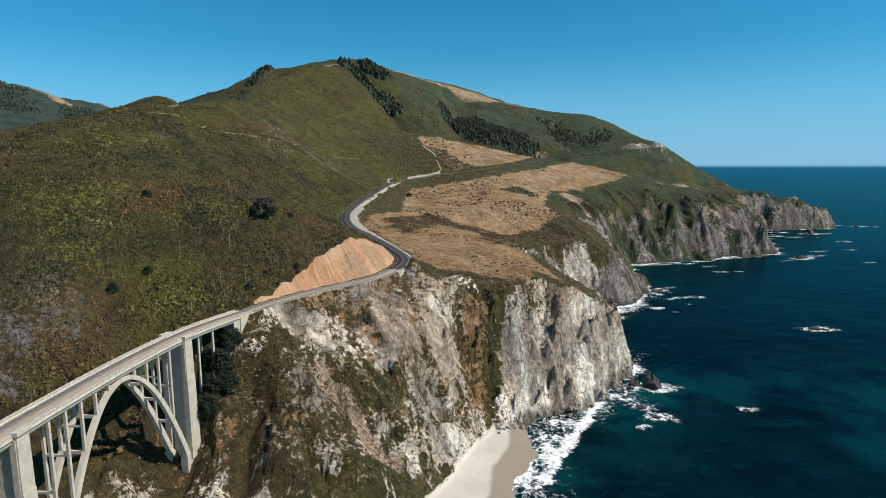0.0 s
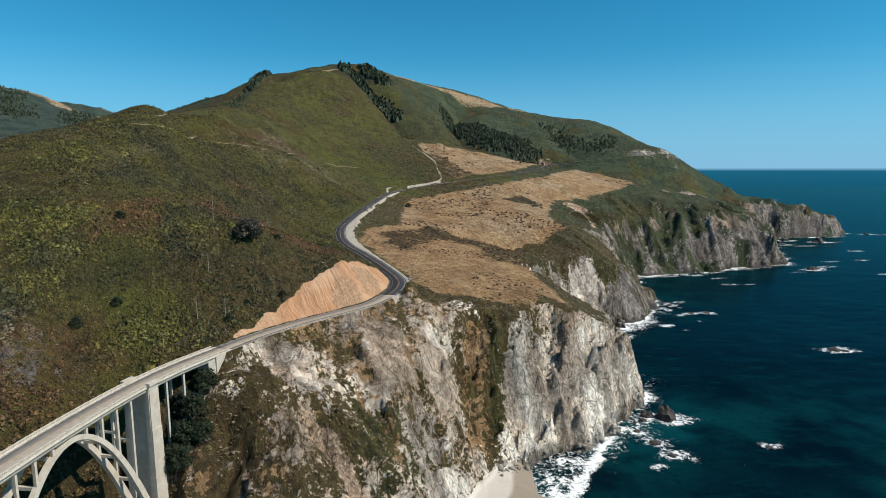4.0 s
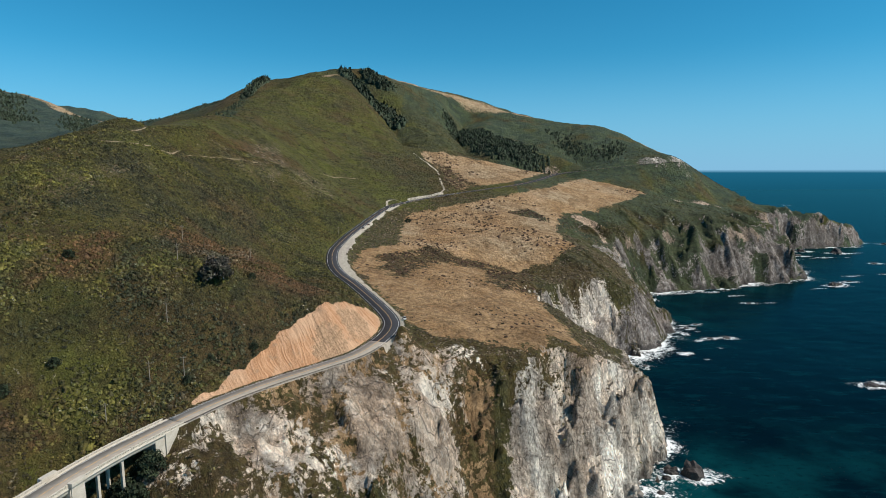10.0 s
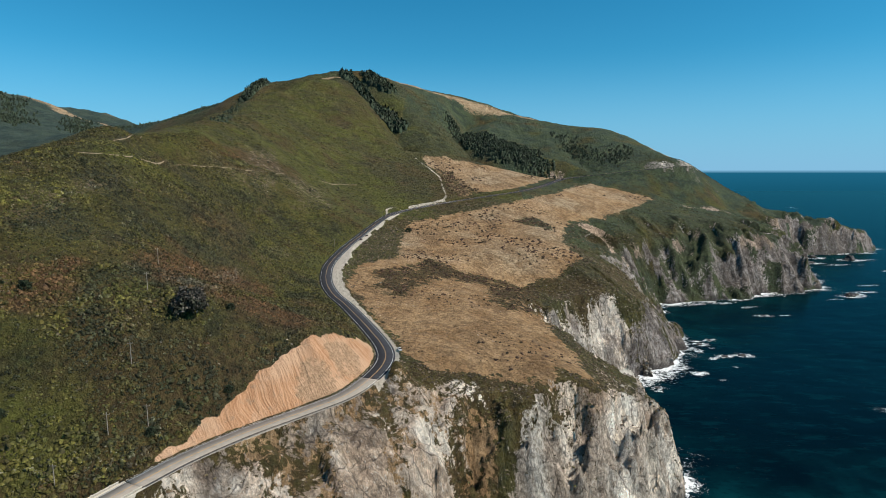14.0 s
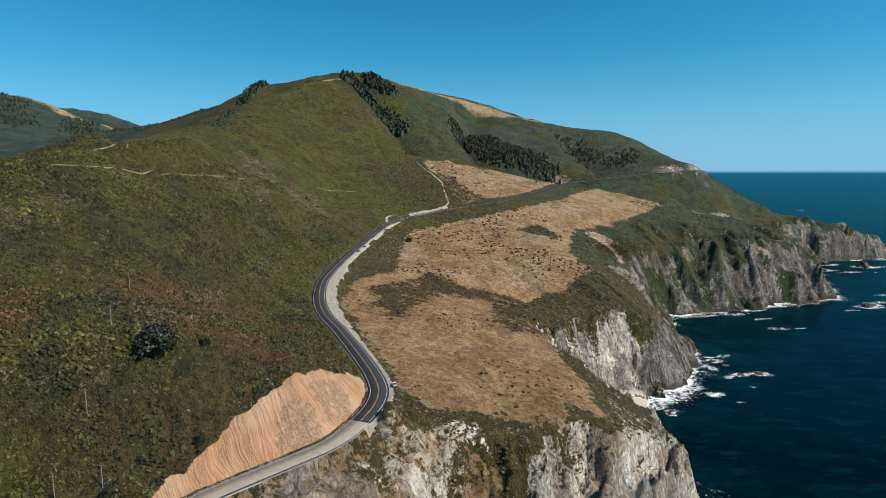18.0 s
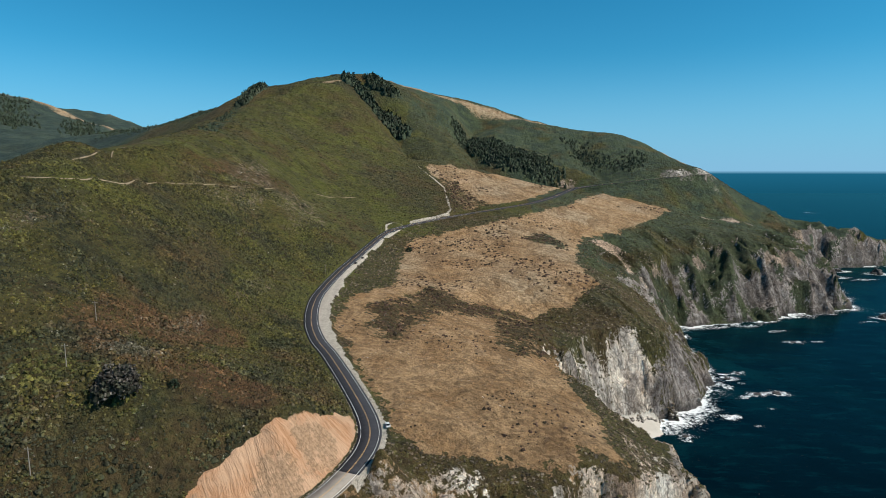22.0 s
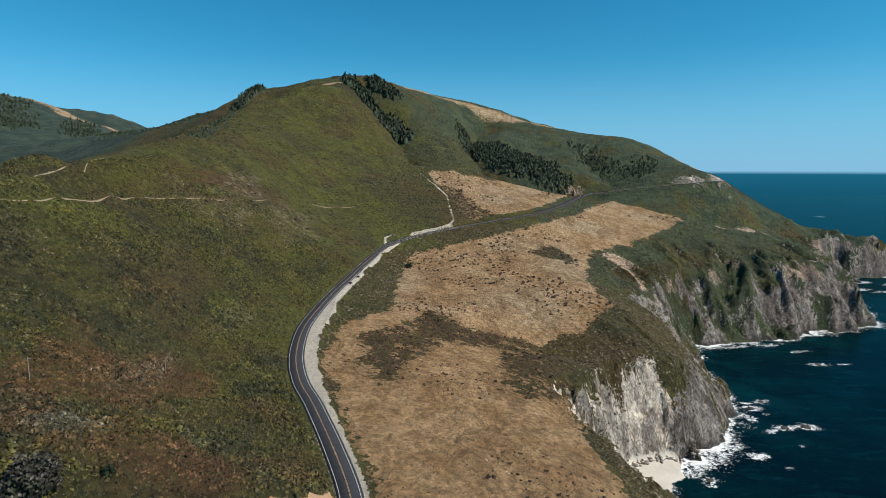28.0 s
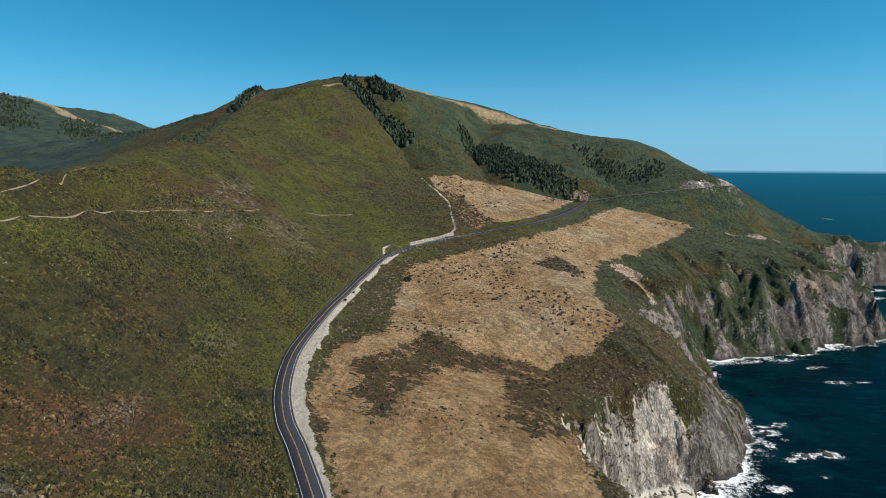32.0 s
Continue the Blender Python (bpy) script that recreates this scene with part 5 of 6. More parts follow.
for n in range(-5, 5):
    y = ARCH_Y + 6.7 * n
    base = rib_z(y) - 0.4
    top = on_deck(y)[0][2] - 1.3
    for s in (-1, 1):
        bpart("spandrel_column", block(s * 3.75 - 0.42, s * 3.75 + 0.42, -0.4, 0.4, base - top, 0.0), y, z=top)
    bpart("cross_beam", block(-3.3, 3.3, -0.32, 0.32, -0.85, 0.0), y, z=top)
    if top - base > 14:
        bpart("cross_beam", block(-3.3, 3.3, -0.3, 0.3, -0.7, 0.0), y, z=(top + base) / 2)
    if abs(n) > 0:
        bpart("arch_strut", block(-3.0, 3.0, -0.45, 0.45, -1.0, 0.0), y, z=rib_z(y) - 0.5)
for y0 in (139.5, 221.0):
    p, _ = on_deck(y0)
    low = min(land(p[0], y0), land(p[0] + 6, y0), land(p[0] - 5, y0 - 3)) - 2.0
    for s in (-1, 1):
        for (z0, z1, half_x, half_y, out) in ((low - p[2], -34, 1.3, 2.6, 0.75), (-34, -16, 1.2, 2.4, 0.6), (-16, 0.3, 1.05, 2.2, 0.45)):
            if z1 <= low - p[2]:
                continue
            c = s * (3.95 + out)
            bpart("tower_pilaster", block(c - half_x, c + half_x, -half_y, half_y, max(z0, low - p[2]), z1, 0.12), y0)
        bpart("tower_rib", block(s * 4.3 - 0.8, s * 4.3 + 0.8, -2.46, 2.46, max(-30, low - p[2]), -0.6), y0)
        c = s * 5.2
        bpart("refuge_parapet", block(c - 0.9, c + 0.9, -2.6, 2.6, 0.3, 1.45, 0.0, 0.05), y0)
    courses = int((p[2] - 1 - low) / 2.4)
    for k in range(courses):
        bpart("tower_wall", block(-3.0, 3.0, -1.5 - 0.08 * (k % 2), 1.5 + 0.08 * (k % 2), low - p[2] + k * 2.4, low - p[2] + (k + 1) * 2.4 - 0.06), y0)
for y in (229.5, 238.0, 131.0, 123.0, 115.0, 107.0, 99.0, 91.0, 83.0):
    p, _ = on_deck(y)
    top = p[2] - 1.3
    for s in (-1, 1):
        q = (Matrix.Rotation(on_deck(y)[1], 3, "Z") @ Vector((s * 3.3, 0, 0)))
        foot = land(p[0] + q.x, p[1] + q.y) - 1.0
        if foot < top - 0.5:
            bpart("approach_column", block(s * 3.3 - 0.42, s * 3.3 + 0.42, -0.42, 0.42, foot - top, 0), y, z=top)
    bpart("cross_beam", block(-2.9, 2.9, -0.35, 0.35, -0.9, 0), y, z=top)
bpart("abutment", block(-4.3, 4.3, -3.6, 3.6, -10, -0.65, 0.2), 252.5)
bpart("wing_wall", slab([(4.3, 0, -7.5), (4.9, 0, -7.5), (4.9, 9, -2.0), (4.3, 9, -2.0)], [(4.3, 0, 0.1), (4.9, 0, 0.1), (4.9, 9, 0.3), (4.3, 9, 0.3)]), 252.5)

# ---- parapet on the sea side of the bench ----
parapet = tagged(new("guard_rail"), "weathered steel guard rail above a pale concrete retaining wall", "guard rail")
rail_line = FINE[:fseam - 2]
t = np.gradient(rail_line[:, :2], axis=0)
t /= np.linalg.norm(t, axis=1)[:, None]
edge = np.column_stack([rail_line[:, :2] + np.stack([t[:, 1], -t[:, 0]], 1) * 4.75, rail_line[:, 2]])
ribbon("rail", edge, -0.05, 0.05, 0.78, 0.32, GUARD_STEEL, parapet)
ribbon("kerb", edge, -0.16, 0.10, 0.10, 0.7, OLD_ROAD, parapet, "low worn kerb")
guard_post = bpy.data.meshes.new("guard_post")
bm = block(-0.09, 0.09, -0.09, 0.09, 0.0, 1.2)
bm.to_mesh(guard_post)
bm.free()
guard_post.materials.append(GUARD_STEEL)
for k in range(1, len(edge) - 1, 2):
    ob = new("post", guard_post)
    ob.parent = parapet
    ob.matrix_basis = Matrix.Translation((edge[k][0], edge[k][1], edge[k][2] - 0.2)) @ Matrix.Rotation(math.atan2(-t[k][0], t[k][1]), 4, "Z") @ Matrix.Diagonal((0.7, 0.7, 0.85, 1))
wall_at = int(np.argmin(np.abs(edge[:, 0] + 62)))
for k in range(wall_at - 5, wall_at + 5):
    drop = 1.2 + 3.4 * math.exp(-((k - wall_at) / 3.2) ** 2)
    (ax, ay, az), (bx, by, bz) = edge[k], edge[k + 1]
    out = np.array([t[k][1], -t[k][0]])
    ax, ay, bx, by = ax + out[0] * 0.3, ay + out[1] * 0.3, bx + out[0] * 0.3 - t[k][0] * 0.06, by + out[1] * 0.3 - t[k][1] * 0.06
    ox, oy = out * 0.45
    part("wall_panel", slab([(ax, ay, az - drop), (ax + ox, ay + oy, az - drop), (bx + ox, by + oy, bz - drop), (bx, by, bz - drop)],
                            [(ax, ay, az + 0.02), (ax + ox * 0.4, ay + oy * 0.4, az + 0.02), (bx + ox * 0.4, by + oy * 0.4, bz + 0.02), (bx, by, bz + 0.02)]), CONCRETE, parapet, "stained pale concrete panel")


# ---- rocks ----
def boulder(radius, height, seed, sides=14, rings=8):
    """A rough rock standing on z = 0, sunk a little below."""
    bm = bmesh.new()
    bmesh.ops.create_icosphere(bm, subdivisions=3, radius=1.0)
    for v in bm.verts:
        p = v.co.copy()
        n = noise.fractal(p * 1.4 + Vector((seed * 7.1, seed * 3.3, 0)), 0.9, 2.0, 4)
        cell = noise.cell(p * 2.3 + Vector((seed, 0, 0)))
        k = 1 + 0.38 * n + 0.10 * cell
        v.co = Vector((p.x * radius * k, p.y * radius * k * 0.85, max(p.z * k, -0.3) * height))
    return bm


for i, (x, y, r, h) in enumerate(SEA_ROCKS):
    rock = part("sea_rock", boulder(r, h, i + 1), DARK_ROCK)
    rock.location = (x, y, 0.0)
    tagged(rock, "dark wet sea rock ringed with white foam", "rock", group="rocks in the surf")


# ---- scrub ----
def clump_mesh(name, x, y, z, radius, tall, material, seed, spikes=5, sides=6, fields=None):
    """Many low shrubs in one mesh: a lumpy dome with tufts standing out of it."""
    rng = np.random.default_rng(seed)
    n = len(x)
    turn = rng.random(n) * 6.283
    co, faces = [], []
    ang = np.arange(sides) * 2 * np.pi / sides
    rings = ((1.0, -0.12), (0.62, 0.70))
    for rr, hh in rings:
        wob = rr * (1 + 0.34 * rng.standard_normal((n, sides)).clip(-1.6, 1.6))
        a = ang[None] + turn[:, None]
        co.append(np.stack([x[:, None] + radius[:, None] * wob * np.cos(a), y[:, None] + radius[:, None] * wob * np.sin(a),
                            z[:, None] + tall[:, None] * (hh + 0.16 * rng.standard_normal((n, sides)))], 2))
    co.append(np.stack([x + radius * 0.2 * rng.standard_normal(n), y + radius * 0.2 * rng.standard_normal(n), z + tall * (1.0 + 0.15 * rng.standard_normal(n))], 1)[:, None, :])
    m = 2 * sides + 1
    tris = []
    for r in range(1):
        for k in range(sides):
            a, b = r * sides + k, r * sides + (k + 1) % sides
            tris += [(a, b, b + sides), (a, b + sides, a + sides)]
    for k in range(sides):
        tris.append((sides + k, sides + (k + 1) % sides, 2 * sides))
    # tufts share one corner with the dome, so that each shrub stays one island
    for _ in range(spikes):
        th, up = rng.random(n) * 6.283, rng.random(n)
        d = np.stack([np.cos(th) * np.sqrt(1 - up ** 2 * 0.8), np.sin(th) * np.sqrt(1 - up ** 2 * 0.8), up], 1)
        base = np.stack([x, y, z + tall * 0.15], 1)
        scale = np.stack([radius, radius, tall], 1)
        tip = base + d * scale * (1.15 + 0.35 * rng.random(n))[:, None]
        side = np.cross(d, rng.standard_normal((n, 3)))
        side /= np.linalg.norm(side, axis=1)[:, None] + 1e-6
        foot = base + d * scale * 0.8
        w = (radius * 0.42)[:, None]
        co.append(np.stack([tip + side * w * 0.5, foot - side * w], 1))
        tris.append((2 * sides, m, m + 1))
        m += 2
    co = np.concatenate(co, 1)
    tri = np.array(tris)
    faces = (np.arange(n)[:, None, None] * m + tri[None]).reshape(-1, 3)
    return big_mesh(name, co.reshape(-1, 3), faces, material, True, {k: np.repeat(v, m) for k, v in (fields or {}).items()})


def scatter(count, box, weight, seed):
    """Places in the box, kept by the chance that weight(x, y, z, cover, info) gives."""
    rng = np.random.default_rng(seed)
    x, y = box[0] + rng.random(count) * (box[1] - box[0]), box[2] + rng.random(count) * (box[3] - box[2])
    z, inf = ground_height(x, y)
    inf["slope"] = np.zeros(len(x))
    c = covers(x, y, z, inf)
    ok = (rng.random(count) < weight(x, y, z, c, inf)) & (z > 3)
    return x[ok], y[ok], z[ok], rng


def bare(c, inf, x, y):
    """Where no shrub grows."""
    d, _, _ = along(TRAIL, x, y)
    e, _, _ = along(TRAIL_2, x, y)
    e = np.minimum(e, along(TRAIL_3, x, y)[0])
    return np.clip((np.minimum(d, e) < 1.3) + c["gravel"] + c["cut"] * 1.5 + c["sand"] + (inf["road"] < 6.5) + c["face"] * 1.2, 0, 1)


def open_hill(x, y, z, c, inf):
    return (1 - bare(c, inf, x, y)) * (c["dry"] < 0.3) * np.clip(0.80 + 0.4 * fbm(x / 30, y / 30, 3, 161), 0.5, 1) * ((inf["side"] > 0) | (x < -112))


def add_stuff(name, label, category, mesh):
    return tagged(new(name, mesh), label, category, kind="stuff")


x, y, z, rng = scatter(150000, (-275, -35, 205, 720), open_hill, 11)
r = (0.34 + 0.62 * rng.random(len(x)) ** 2 + 0.35 * (rng.random(len(x)) > 0.96)) * (0.75 + 0.5 * smooth(-0.4, 0.6, fbm(x / 22, y / 22, 3, 167)))
add_stuff("hillside_scrub", "low olive and grey-green coastal scrub on the hillside", "scrub", clump_mesh("hillside_scrub", x, y, z, r, r * (0.7 + 0.6 * rng.random(len(x))), SCRUB, 12, 4, 4, hill_zones(x, y)))
x, y, z, rng = scatter(15000, (-420, 60, 720, 1500), lambda x, y, z, c, i: (1 - bare(c, i, x, y)) * (c["dry"] < 0.3) * 0.9, 21)
r = 0.8 + 1.0 * rng.random(len(x)) ** 2
add_stuff("far_hillside_scrub", "olive scrub scattered over the upper hillside", "scrub", clump_mesh("far_hillside_scrub", x, y, z, r, r * 0.55, SCRUB, 22, 4, 5, hill_zones(x, y)))
x, y, z, rng = scatter(42000, (-110, 160, 215, 470), lambda x, y, z, c, i: (1 - np.clip(c["gravel"] + c["cut"] * 1.5 + c["sand"] + (i["road"] < 6.5), 0, 1)) * (c["dry"] < 0.3) * (1 - 0.92 * c["face"]) * np.clip(0.7 + 0.7 * fbm(x / 17, y / 17, 3, 163), 0, 1) * (i["side"] < 0), 31)
r = 0.34 + 0.62 * rng.random(len(x)) ** 2
add_stuff("cliff_scrub", "brown and olive scrub clinging to the cliff slopes", "scrub", clump_mesh("cliff_scrub", x, y, z, r, r * 0.6, CLIFF_SCRUB, 32, 5, 4))
x, y, z, rng = scatter(24000, (-100, 260, 460, 900), lambda x, y, z, c, i: (1 - np.clip(c["gravel"] + (i["road"] < 6.5) + 0.95 * c["face"], 0, 1)) * (c["dry"] < 0.35) * (i["side"] < 0) * np.clip(0.7 + 0.6 * fbm(x / 20, y / 20, 3, 165), 0, 1), 41)
r = 0.5 + 0.9 * rng.random(len(x)) ** 2
pick = inside(DARK_PATCH, x, y)
for m, name, label, mat in ((pick, "heath", "dark brown heath shrubs in a hollow of the dry field", HEATH), (~pick, "bluff_scrub", "dense green-brown scrub along the bluff edge", CLIFF_SCRUB)):
    add_stuff(name, label, "scrub", clump_mesh(name, x[m], y[m], z[m], r[m], r[m] * 0.75, mat, 42, 5, 5))
x, y, z, rng = scatter(9000, (150, 640, 840, 1400), lambda x, y, z, c, i: (1 - np.clip(c["face"] * 0.9 + (i["road"] < 7), 0, 1)) * (c["dry"] < 0.35), 51)
r = 0.6 + 1.0 * rng.random(len(x)) ** 2
add_stuff("headland_scrub", "dark green scrub over the far bluffs", "scrub", clump_mesh("headland_scrub", x, y, z, r, r * 0.75, DARK_SCRUB, 52, 4, 5))
x, y, z, rng = scatter(22000, (-70, 370, 362, 1130), lambda x, y, z, c, i: np.clip((c["dry"] > 0.6) * smooth(0.1, 0.75, fbm(x / 45, y / 45, 3, 171) + 0.25 * (y > 600) * (y < 900) - 0.3 * edge_soft(MEADOW, x, y, 8) * (x > 10)) * 0.5 + 1.0 * edge_soft(BUSH_PATCH, x, y, 12) + 0.8 * edge_soft(LANE_SCRUB, x, y, 14), 0, 1), 61)
r = (0.40 + 0.8 * rng.random(len(x)) ** 3) * (1 + smooth(560, 700, y) * 0.7 + smooth(700, 1000, y) * 0.4)
add_stuff("field_tussocks", "small dark bushes dotted over the dry grass field", "bush", clump_mesh("field_tussocks", x, y, z, r, r * 0.7, HEATH, 62, 4, 5))


# ---- trees ----
def leaf_cloud(name, centres, radii, per, leaf, material, seed, flat=0.8):
    """Leaves as many small bent quads round several centres."""
    rng = np.random.default_rng(seed)
    c = np.repeat(np.asarray(centres, float), per, 0)
    rr = np.repeat(np.asarray(radii, float), per)
    d = rng.standard_normal((len(c), 3))
    d /= np.linalg.norm(d, axis=1)[:, None]
    p = c + d * (rr * rng.random(len(c)) ** 0.4)[:, None] * np.array([1, 1, flat])
    a = rng.standard_normal((len(c), 3))
    a /= np.linalg.norm(a, axis=1)[:, None]
    b = np.cross(a, d)
    b /= np.linalg.norm(b, axis=1)[:, None] + 1e-6
    s = leaf * (0.6 + 0.8 * rng.random(len(c)))[:, None]
    co = np.stack([p - a * s, p + b * s * 0.55, p + a * s, p - b * s * 0.55 + d * s * 0.3], 1)
    return big_mesh(name, co.reshape(-1, 3), np.arange(len(c) * 4).reshape(-1, 4), material, False)


def tree(name, label, x, y, height, spread, material, seed, layers=4, lean=(0, 0), group=""):
    """A trunk with limbs, and a crown of many small leaves in uneven clumps."""
    rng = np.random.default_rng(seed)
    base = Vector((x, y, land(x, y) - 0.3))
    top = tagged(new(name), label, "tree", group=group)
    top.location = base
    bpy.context.view_layer.update()
    pts = [(0, 0, 0), (lean[0] * 0.3, lean[1] * 0.3, height * 0.4), (lean[0] * 0.7, lean[1] * 0.7, height * 0.7), (lean[0], lean[1], height * 0.97)]
    trunk = part("trunk", tube(pts, [height * 0.045, height * 0.034, height * 0.02, 0.05]), BARK)
    trunk.parent = top
    centres, radii = [], []
    for k in range(layers):
        f = 0.25 + 0.7 * k / max(1, layers - 1)
        reach = spread * (1.05 - 0.65 * abs(f - 0.42) - 0.25 * f)
        for j in range(6):
            a = 6.283 * (j / 6 + rng.random() * 0.14 + k * 0.11)
            q = (lean[0] * f + math.cos(a) * reach * (0.55 + 0.5 * rng.random()), lean[1] * f + math.sin(a) * reach * (0.55 + 0.5 * rng.random()), height * (f + 0.1 * rng.random()))
            centres.append(q)
            radii.append(spread * (0.26 + 0.2 * rng.random()))
            if j % 2 == 0:
                s = (lean[0] * f * 0.9, lean[1] * f * 0.9, height * max(f - 0.12, 0.1))
                mid = tuple((s[i] + q[i]) / 2 + (0.3 if i == 2 else 0) for i in range(3))
                limb = part("limb", tube([s, mid, q], [height * 0.018, height * 0.012, 0.03], 5), BARK)
                limb.parent = top
    centres.append((lean[0], lean[1], height * 0.95))
    radii.append(spread * 0.3)
    crown = new("crown", leaf_cloud("crown", centres, radii, 90, spread * 0.085, material, seed + 5))
    crown.parent = top
    return top


tree("cypress_tree", "spreading grey-leaved tree standing in the hillside scrub", -102, 322, 7.6, 7.8, GREY_TREE, 71, 5, (1.2, 0))
for i, (x, y, h, s) in enumerate([(-102, 241, 10, 5.8), (-97, 238, 11, 5.5), (-99, 232, 11, 5.2), (-102, 226, 10, 4.8), (-95, 246, 8, 4.6), (-97, 225, 8, 4.4), (-92, 234, 7, 4.2)]):
    tree("cypress_tree", "dark green cypress on the slope beside the bridge pier", x, y, h, s, CONIFER, 80 + i, 5, (0.5, -0.8), "cypresses below the bridge")
for i, (x, y, h, s) in enumerate([(-153, 258, 3.4, 2.8), (-163, 314, 3.2, 2.6), (-79.5, 304.5, 2.4, 2.0), (-90, 336, 2.6, 2.2), (-98, 281, 2.6, 2.0), (-143, 271, 2.8, 2.4), (-45, 747, 4, 4), (-93, 292, 2.0, 1.6)]):
    tree("round_bush", "round dark green bush among the scrub", x, y, h, s, CONIFER, 100 + i, 3, (0, 0), "dark bushes on the hillside")

# woods in the gullies and on the ridge
def wood(name, label):
    rng = np.random.default_rng(7)
    rows = []
    for line, width, count, tall in WOOD_LINES:
        p = curve([(a, b, 0) for a, b in line], 6.0)
        k = rng.integers(0, len(p), count)
        x, y = p[k, 0] + rng.standard_normal(count).clip(-1.6, 1.6) * width * 0.6, p[k, 1] + rng.standard_normal(count).clip(-1.6, 1.6) * width * 0.6
        z, _ = ground_height(x, y)
        h = tall * (0.65 + 0.5 * rng.random(count))
        rows.append(np.stack([x, y, z, h * (0.36 + 0.14 * rng.random(count)), h * 0.9], 1))
    x, y, z, r, h = np.concatenate(rows).T
    return add_stuff(name, label, "trees", clump_mesh(name, x, y, z, r, h, FAR_WOOD, 8, 9, 7))


wood("far_woods", "dark conifers filling the gullies and crowning the ridge")

# ---- utility poles ----
def utility_pole(x, y, height):
    top = tagged(new("utility_pole"), "weathered wooden utility pole standing in the scrub", "utility pole", group="utility poles along the hillside")
    top.location = (x, y, land(x, y))
    a = part("pole", tube([(0, 0, -1), (0, 0, height * 0.5), (0, 0, height)], [0.17, 0.15, 0.12]), POLE_WOOD)
    b = part("crossarm", block(-1.1, 1.1, -0.07, 0.07, height - 0.75, height - 0.6), POLE_WOOD)
    for o in (a, b):
        o.parent = top
    for s in (-0.95, 0.95):
        c = part("insulator", tube([(s, 0, height - 0.6), (s, 0, height - 0.42), (s, 0, height - 0.36)], [0.05, 0.06, 0.03], 6), CONCRETE)
        c.parent = top
    return top


POLES = [(-118, 260, 7.5), (-110, 276, 8), (-100, 283, 8), (-112.5, 297, 8.5), (-121, 327, 8.5), (-139, 371, 8.5), (-124, 431, 7), (-102, 612, 8), (-80, 794, 8)]
for x, y, h in POLES:
    utility_pole(x, y, h)


# ---- parked cars ----
def paint(name, tone, rough=0.25, metal=0.0):
    m = Nodes(name)
    m.bsdf.inputs["Specular IOR Level"].default_value = 0.5
    m.bsdf.inputs["Metallic"].default_value = metal
    f = m.noise(3.0, 3)
    return m.done(m.mix(m.range(f, 0.3, 0.7), tone, tuple(v * 0.85 for v in tone)), rough)


TYRE, GLASS, CHROME = paint("tyre_rubber", (0.02, 0.02, 0.02), 0.8), paint("car_glass", (0.012, 0.015, 0.018), 0.06), paint("alloy", (0.5, 0.5, 0.52), 0.3, 0.9)
LAMP, TAIL = paint("headlight_glass", (0.75, 0.75, 0.72), 0.1), paint("tail_light", (0.35, 0.02, 0.02), 0.2)


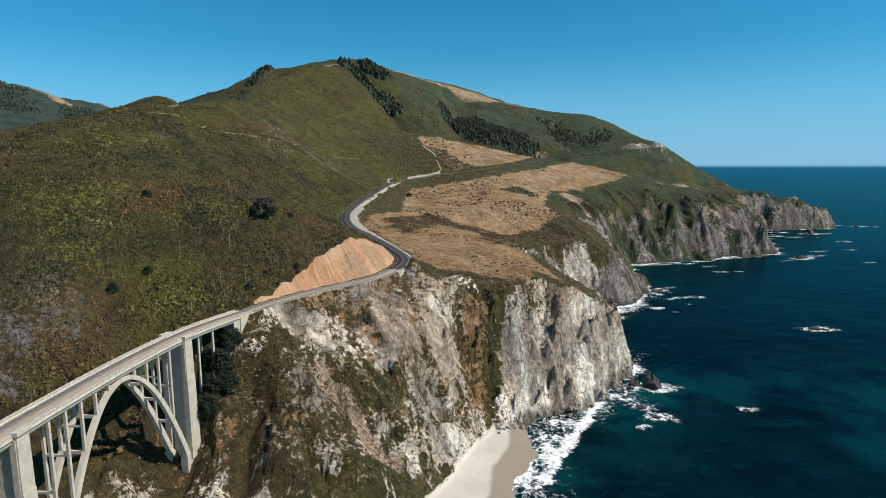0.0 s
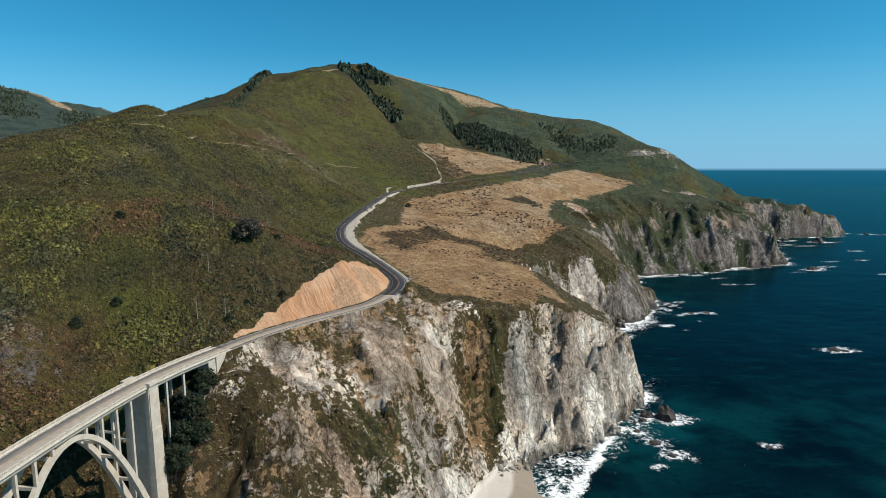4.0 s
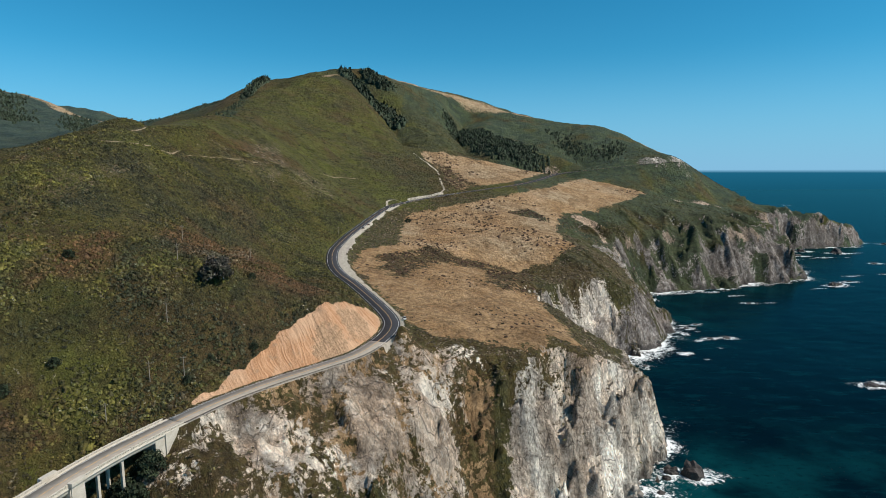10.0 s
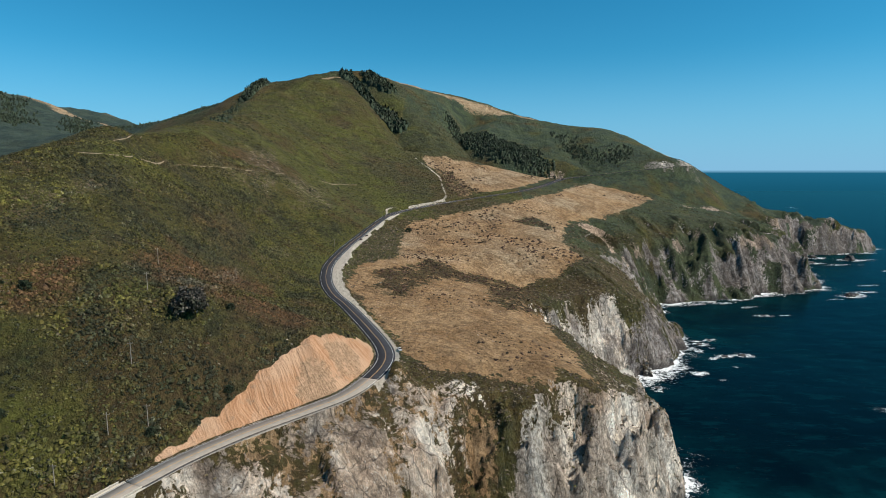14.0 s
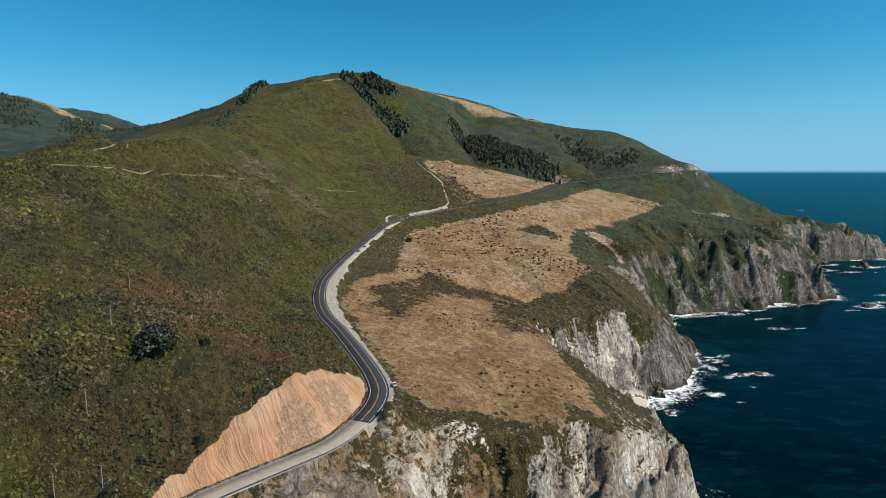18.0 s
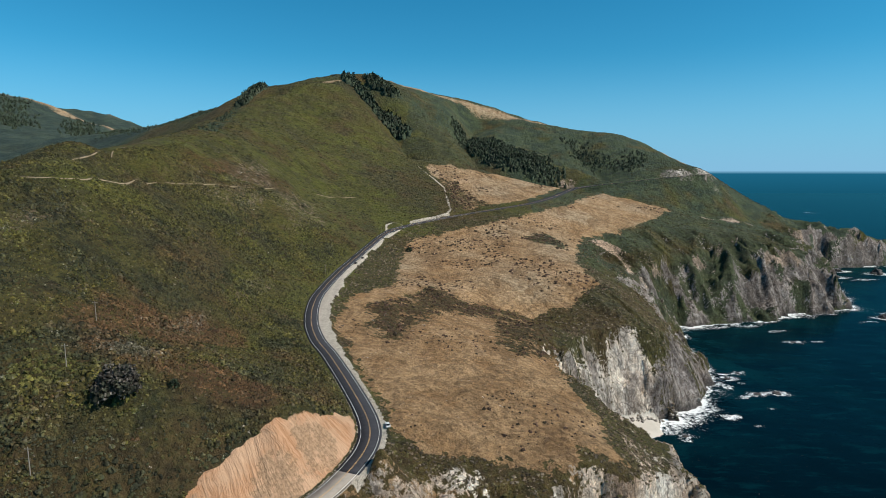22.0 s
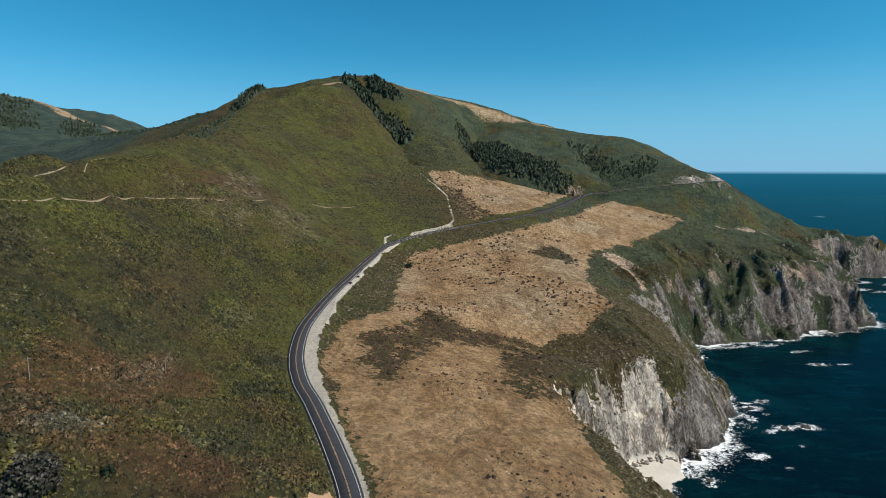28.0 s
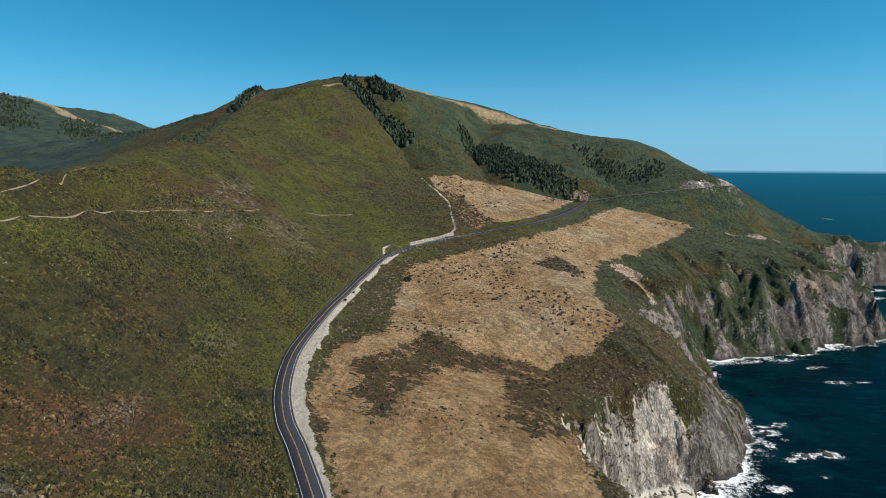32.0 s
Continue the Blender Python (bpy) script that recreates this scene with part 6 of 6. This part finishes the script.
def car(label, x, y, z, turn, tone):
    top = tagged(new("car"), label, "car", group="cars parked beside the road")
    body_paint = paint("car_paint", tone)
    # side outline of the body and of the cabin, y along the car
    def hull(outline, half, inset, name, mat):
        bm = bmesh.new()
        rows = [[bm.verts.new((s * (half - (inset if zz > 0.9 else 0)), yy, zz)) for yy, zz in outline] for s in (-1, 1)]
        n = len(outline)
        bm.faces.new(rows[0]), bm.faces.new(rows[1][::-1])
        for i in range(n):
            bm.faces.new((rows[0][i], rows[1][i], rows[1][(i + 1) % n], rows[0][(i + 1) % n]))
        bmesh.ops.recalc_face_normals(bm, faces=bm.faces)
        bmesh.ops.bevel(bm, geom=list(bm.edges), offset=0.05, segments=2, affect="EDGES")
        ob = part(name, bm, mat)
        ob.parent = top
        return ob
    hull([(-2.2, 0.35), (2.2, 0.35), (2.25, 0.62), (2.1, 0.82), (1.0, 0.95), (-1.9, 1.0), (-2.2, 0.9), (-2.25, 0.6)], 0.9, 0.03, "body", body_paint)
    hull([(0.95, 0.93), (0.3, 1.42), (-1.2, 1.46), (-1.85, 0.97)], 0.80, 0.1, "windows", GLASS)
    hull([(0.25, 1.41), (-1.15, 1.44), (-1.1, 1.50), (0.15, 1.48)], 0.68, 0.04, "roof", body_paint)
    for sx in (-0.8, 0.8):
        for sy in (-1.35, 1.4):
            w = part("wheel", tube([(sx - 0.11, sy, 0.32), (sx + 0.11, sy, 0.32)], [0.33, 0.33], 16), TYRE)
            w.parent = top
            r = part("rim", tube([(sx - 0.125, sy, 0.32), (sx + 0.125, sy, 0.32)], [0.2, 0.2], 12), CHROME)
            r.parent = w
        h = part("headlight", block(sx * 0.82 - 0.16, sx * 0.82 + 0.16, 2.13, 2.27, 0.62, 0.76), LAMP)
        h.parent = top
        h = part("tail_light", block(sx * 0.85 - 0.13, sx * 0.85 + 0.13, -2.27, -2.18, 0.68, 0.86), TAIL)
        h.parent = top
    top.matrix_world = Matrix.Translation((x, y, z)) @ Matrix.Rotation(radians(turn), 4, "Z")
    return top


car("white car parked on the gravel beside the bend", -19.6, 369.5, 90.75, 14, (0.72, 0.72, 0.70))
car("dark grey car parked on the roadside gravel", -84.6, 655, land(-84.6, 655) + 0.02, -5, (0.03, 0.032, 0.036))
car("black car parked on the roadside gravel", -82.2, 676, land(-82.2, 676) + 0.02, -6, (0.02, 0.02, 0.022))

car("dark car on the highway at the far bend", 203, 1133, land(203, 1133) + 0.14, -24, (0.02, 0.022, 0.026))
car("black car on the highway at the far bend", 208, 1152, land(208, 1152) + 0.14, -24, (0.02, 0.02, 0.022))
car("dark van parked on pale gravel at the far bend", 252, 1208, land(252, 1208) + 0.02, -70, (0.03, 0.03, 0.034))

# ---- boulders at the foot of the cliffs ----
def boulder_heap():
    rng = np.random.default_rng(301)
    foot = np.array([p[:2] for p in CLIFF_FOOT[22:40]], float)
    co, tri = [], []
    ico = bmesh.new()
    bmesh.ops.create_icosphere(ico, subdivisions=2, radius=1.0)
    v0 = np.array([v.co[:] for v in ico.verts])
    f0 = np.array([[v.index for v in f.verts] for f in ico.faces])
    ico.free()
    count = 0
    for _ in range(700):
        k = rng.random() * (len(foot) - 1.001)
        i = int(k)
        p = foot[i] + (foot[i + 1] - foot[i]) * (k - i) + rng.standard_normal(2) * 2.2
        r = 0.35 + 1.5 * rng.random() ** 4
        z = land(p[0], p[1])
        if z > 9 or z < -1.5:
            continue
        q = v0 * (1 + 0.28 * rng.standard_normal((len(v0), 1))) * np.array([1, 0.8 + 0.3 * rng.random(), 0.75]) * r
        co.append(q + np.array([p[0], p[1], z + r * 0.2]))
        tri.append(f0 + len(v0) * count)
        count += 1
    return big_mesh("boulders", np.concatenate(co), np.concatenate(tri), GREY_ROCK, False)


add_stuff("boulders", "fallen grey boulders heaped at the foot of the cliff", "boulders", boulder_heap())
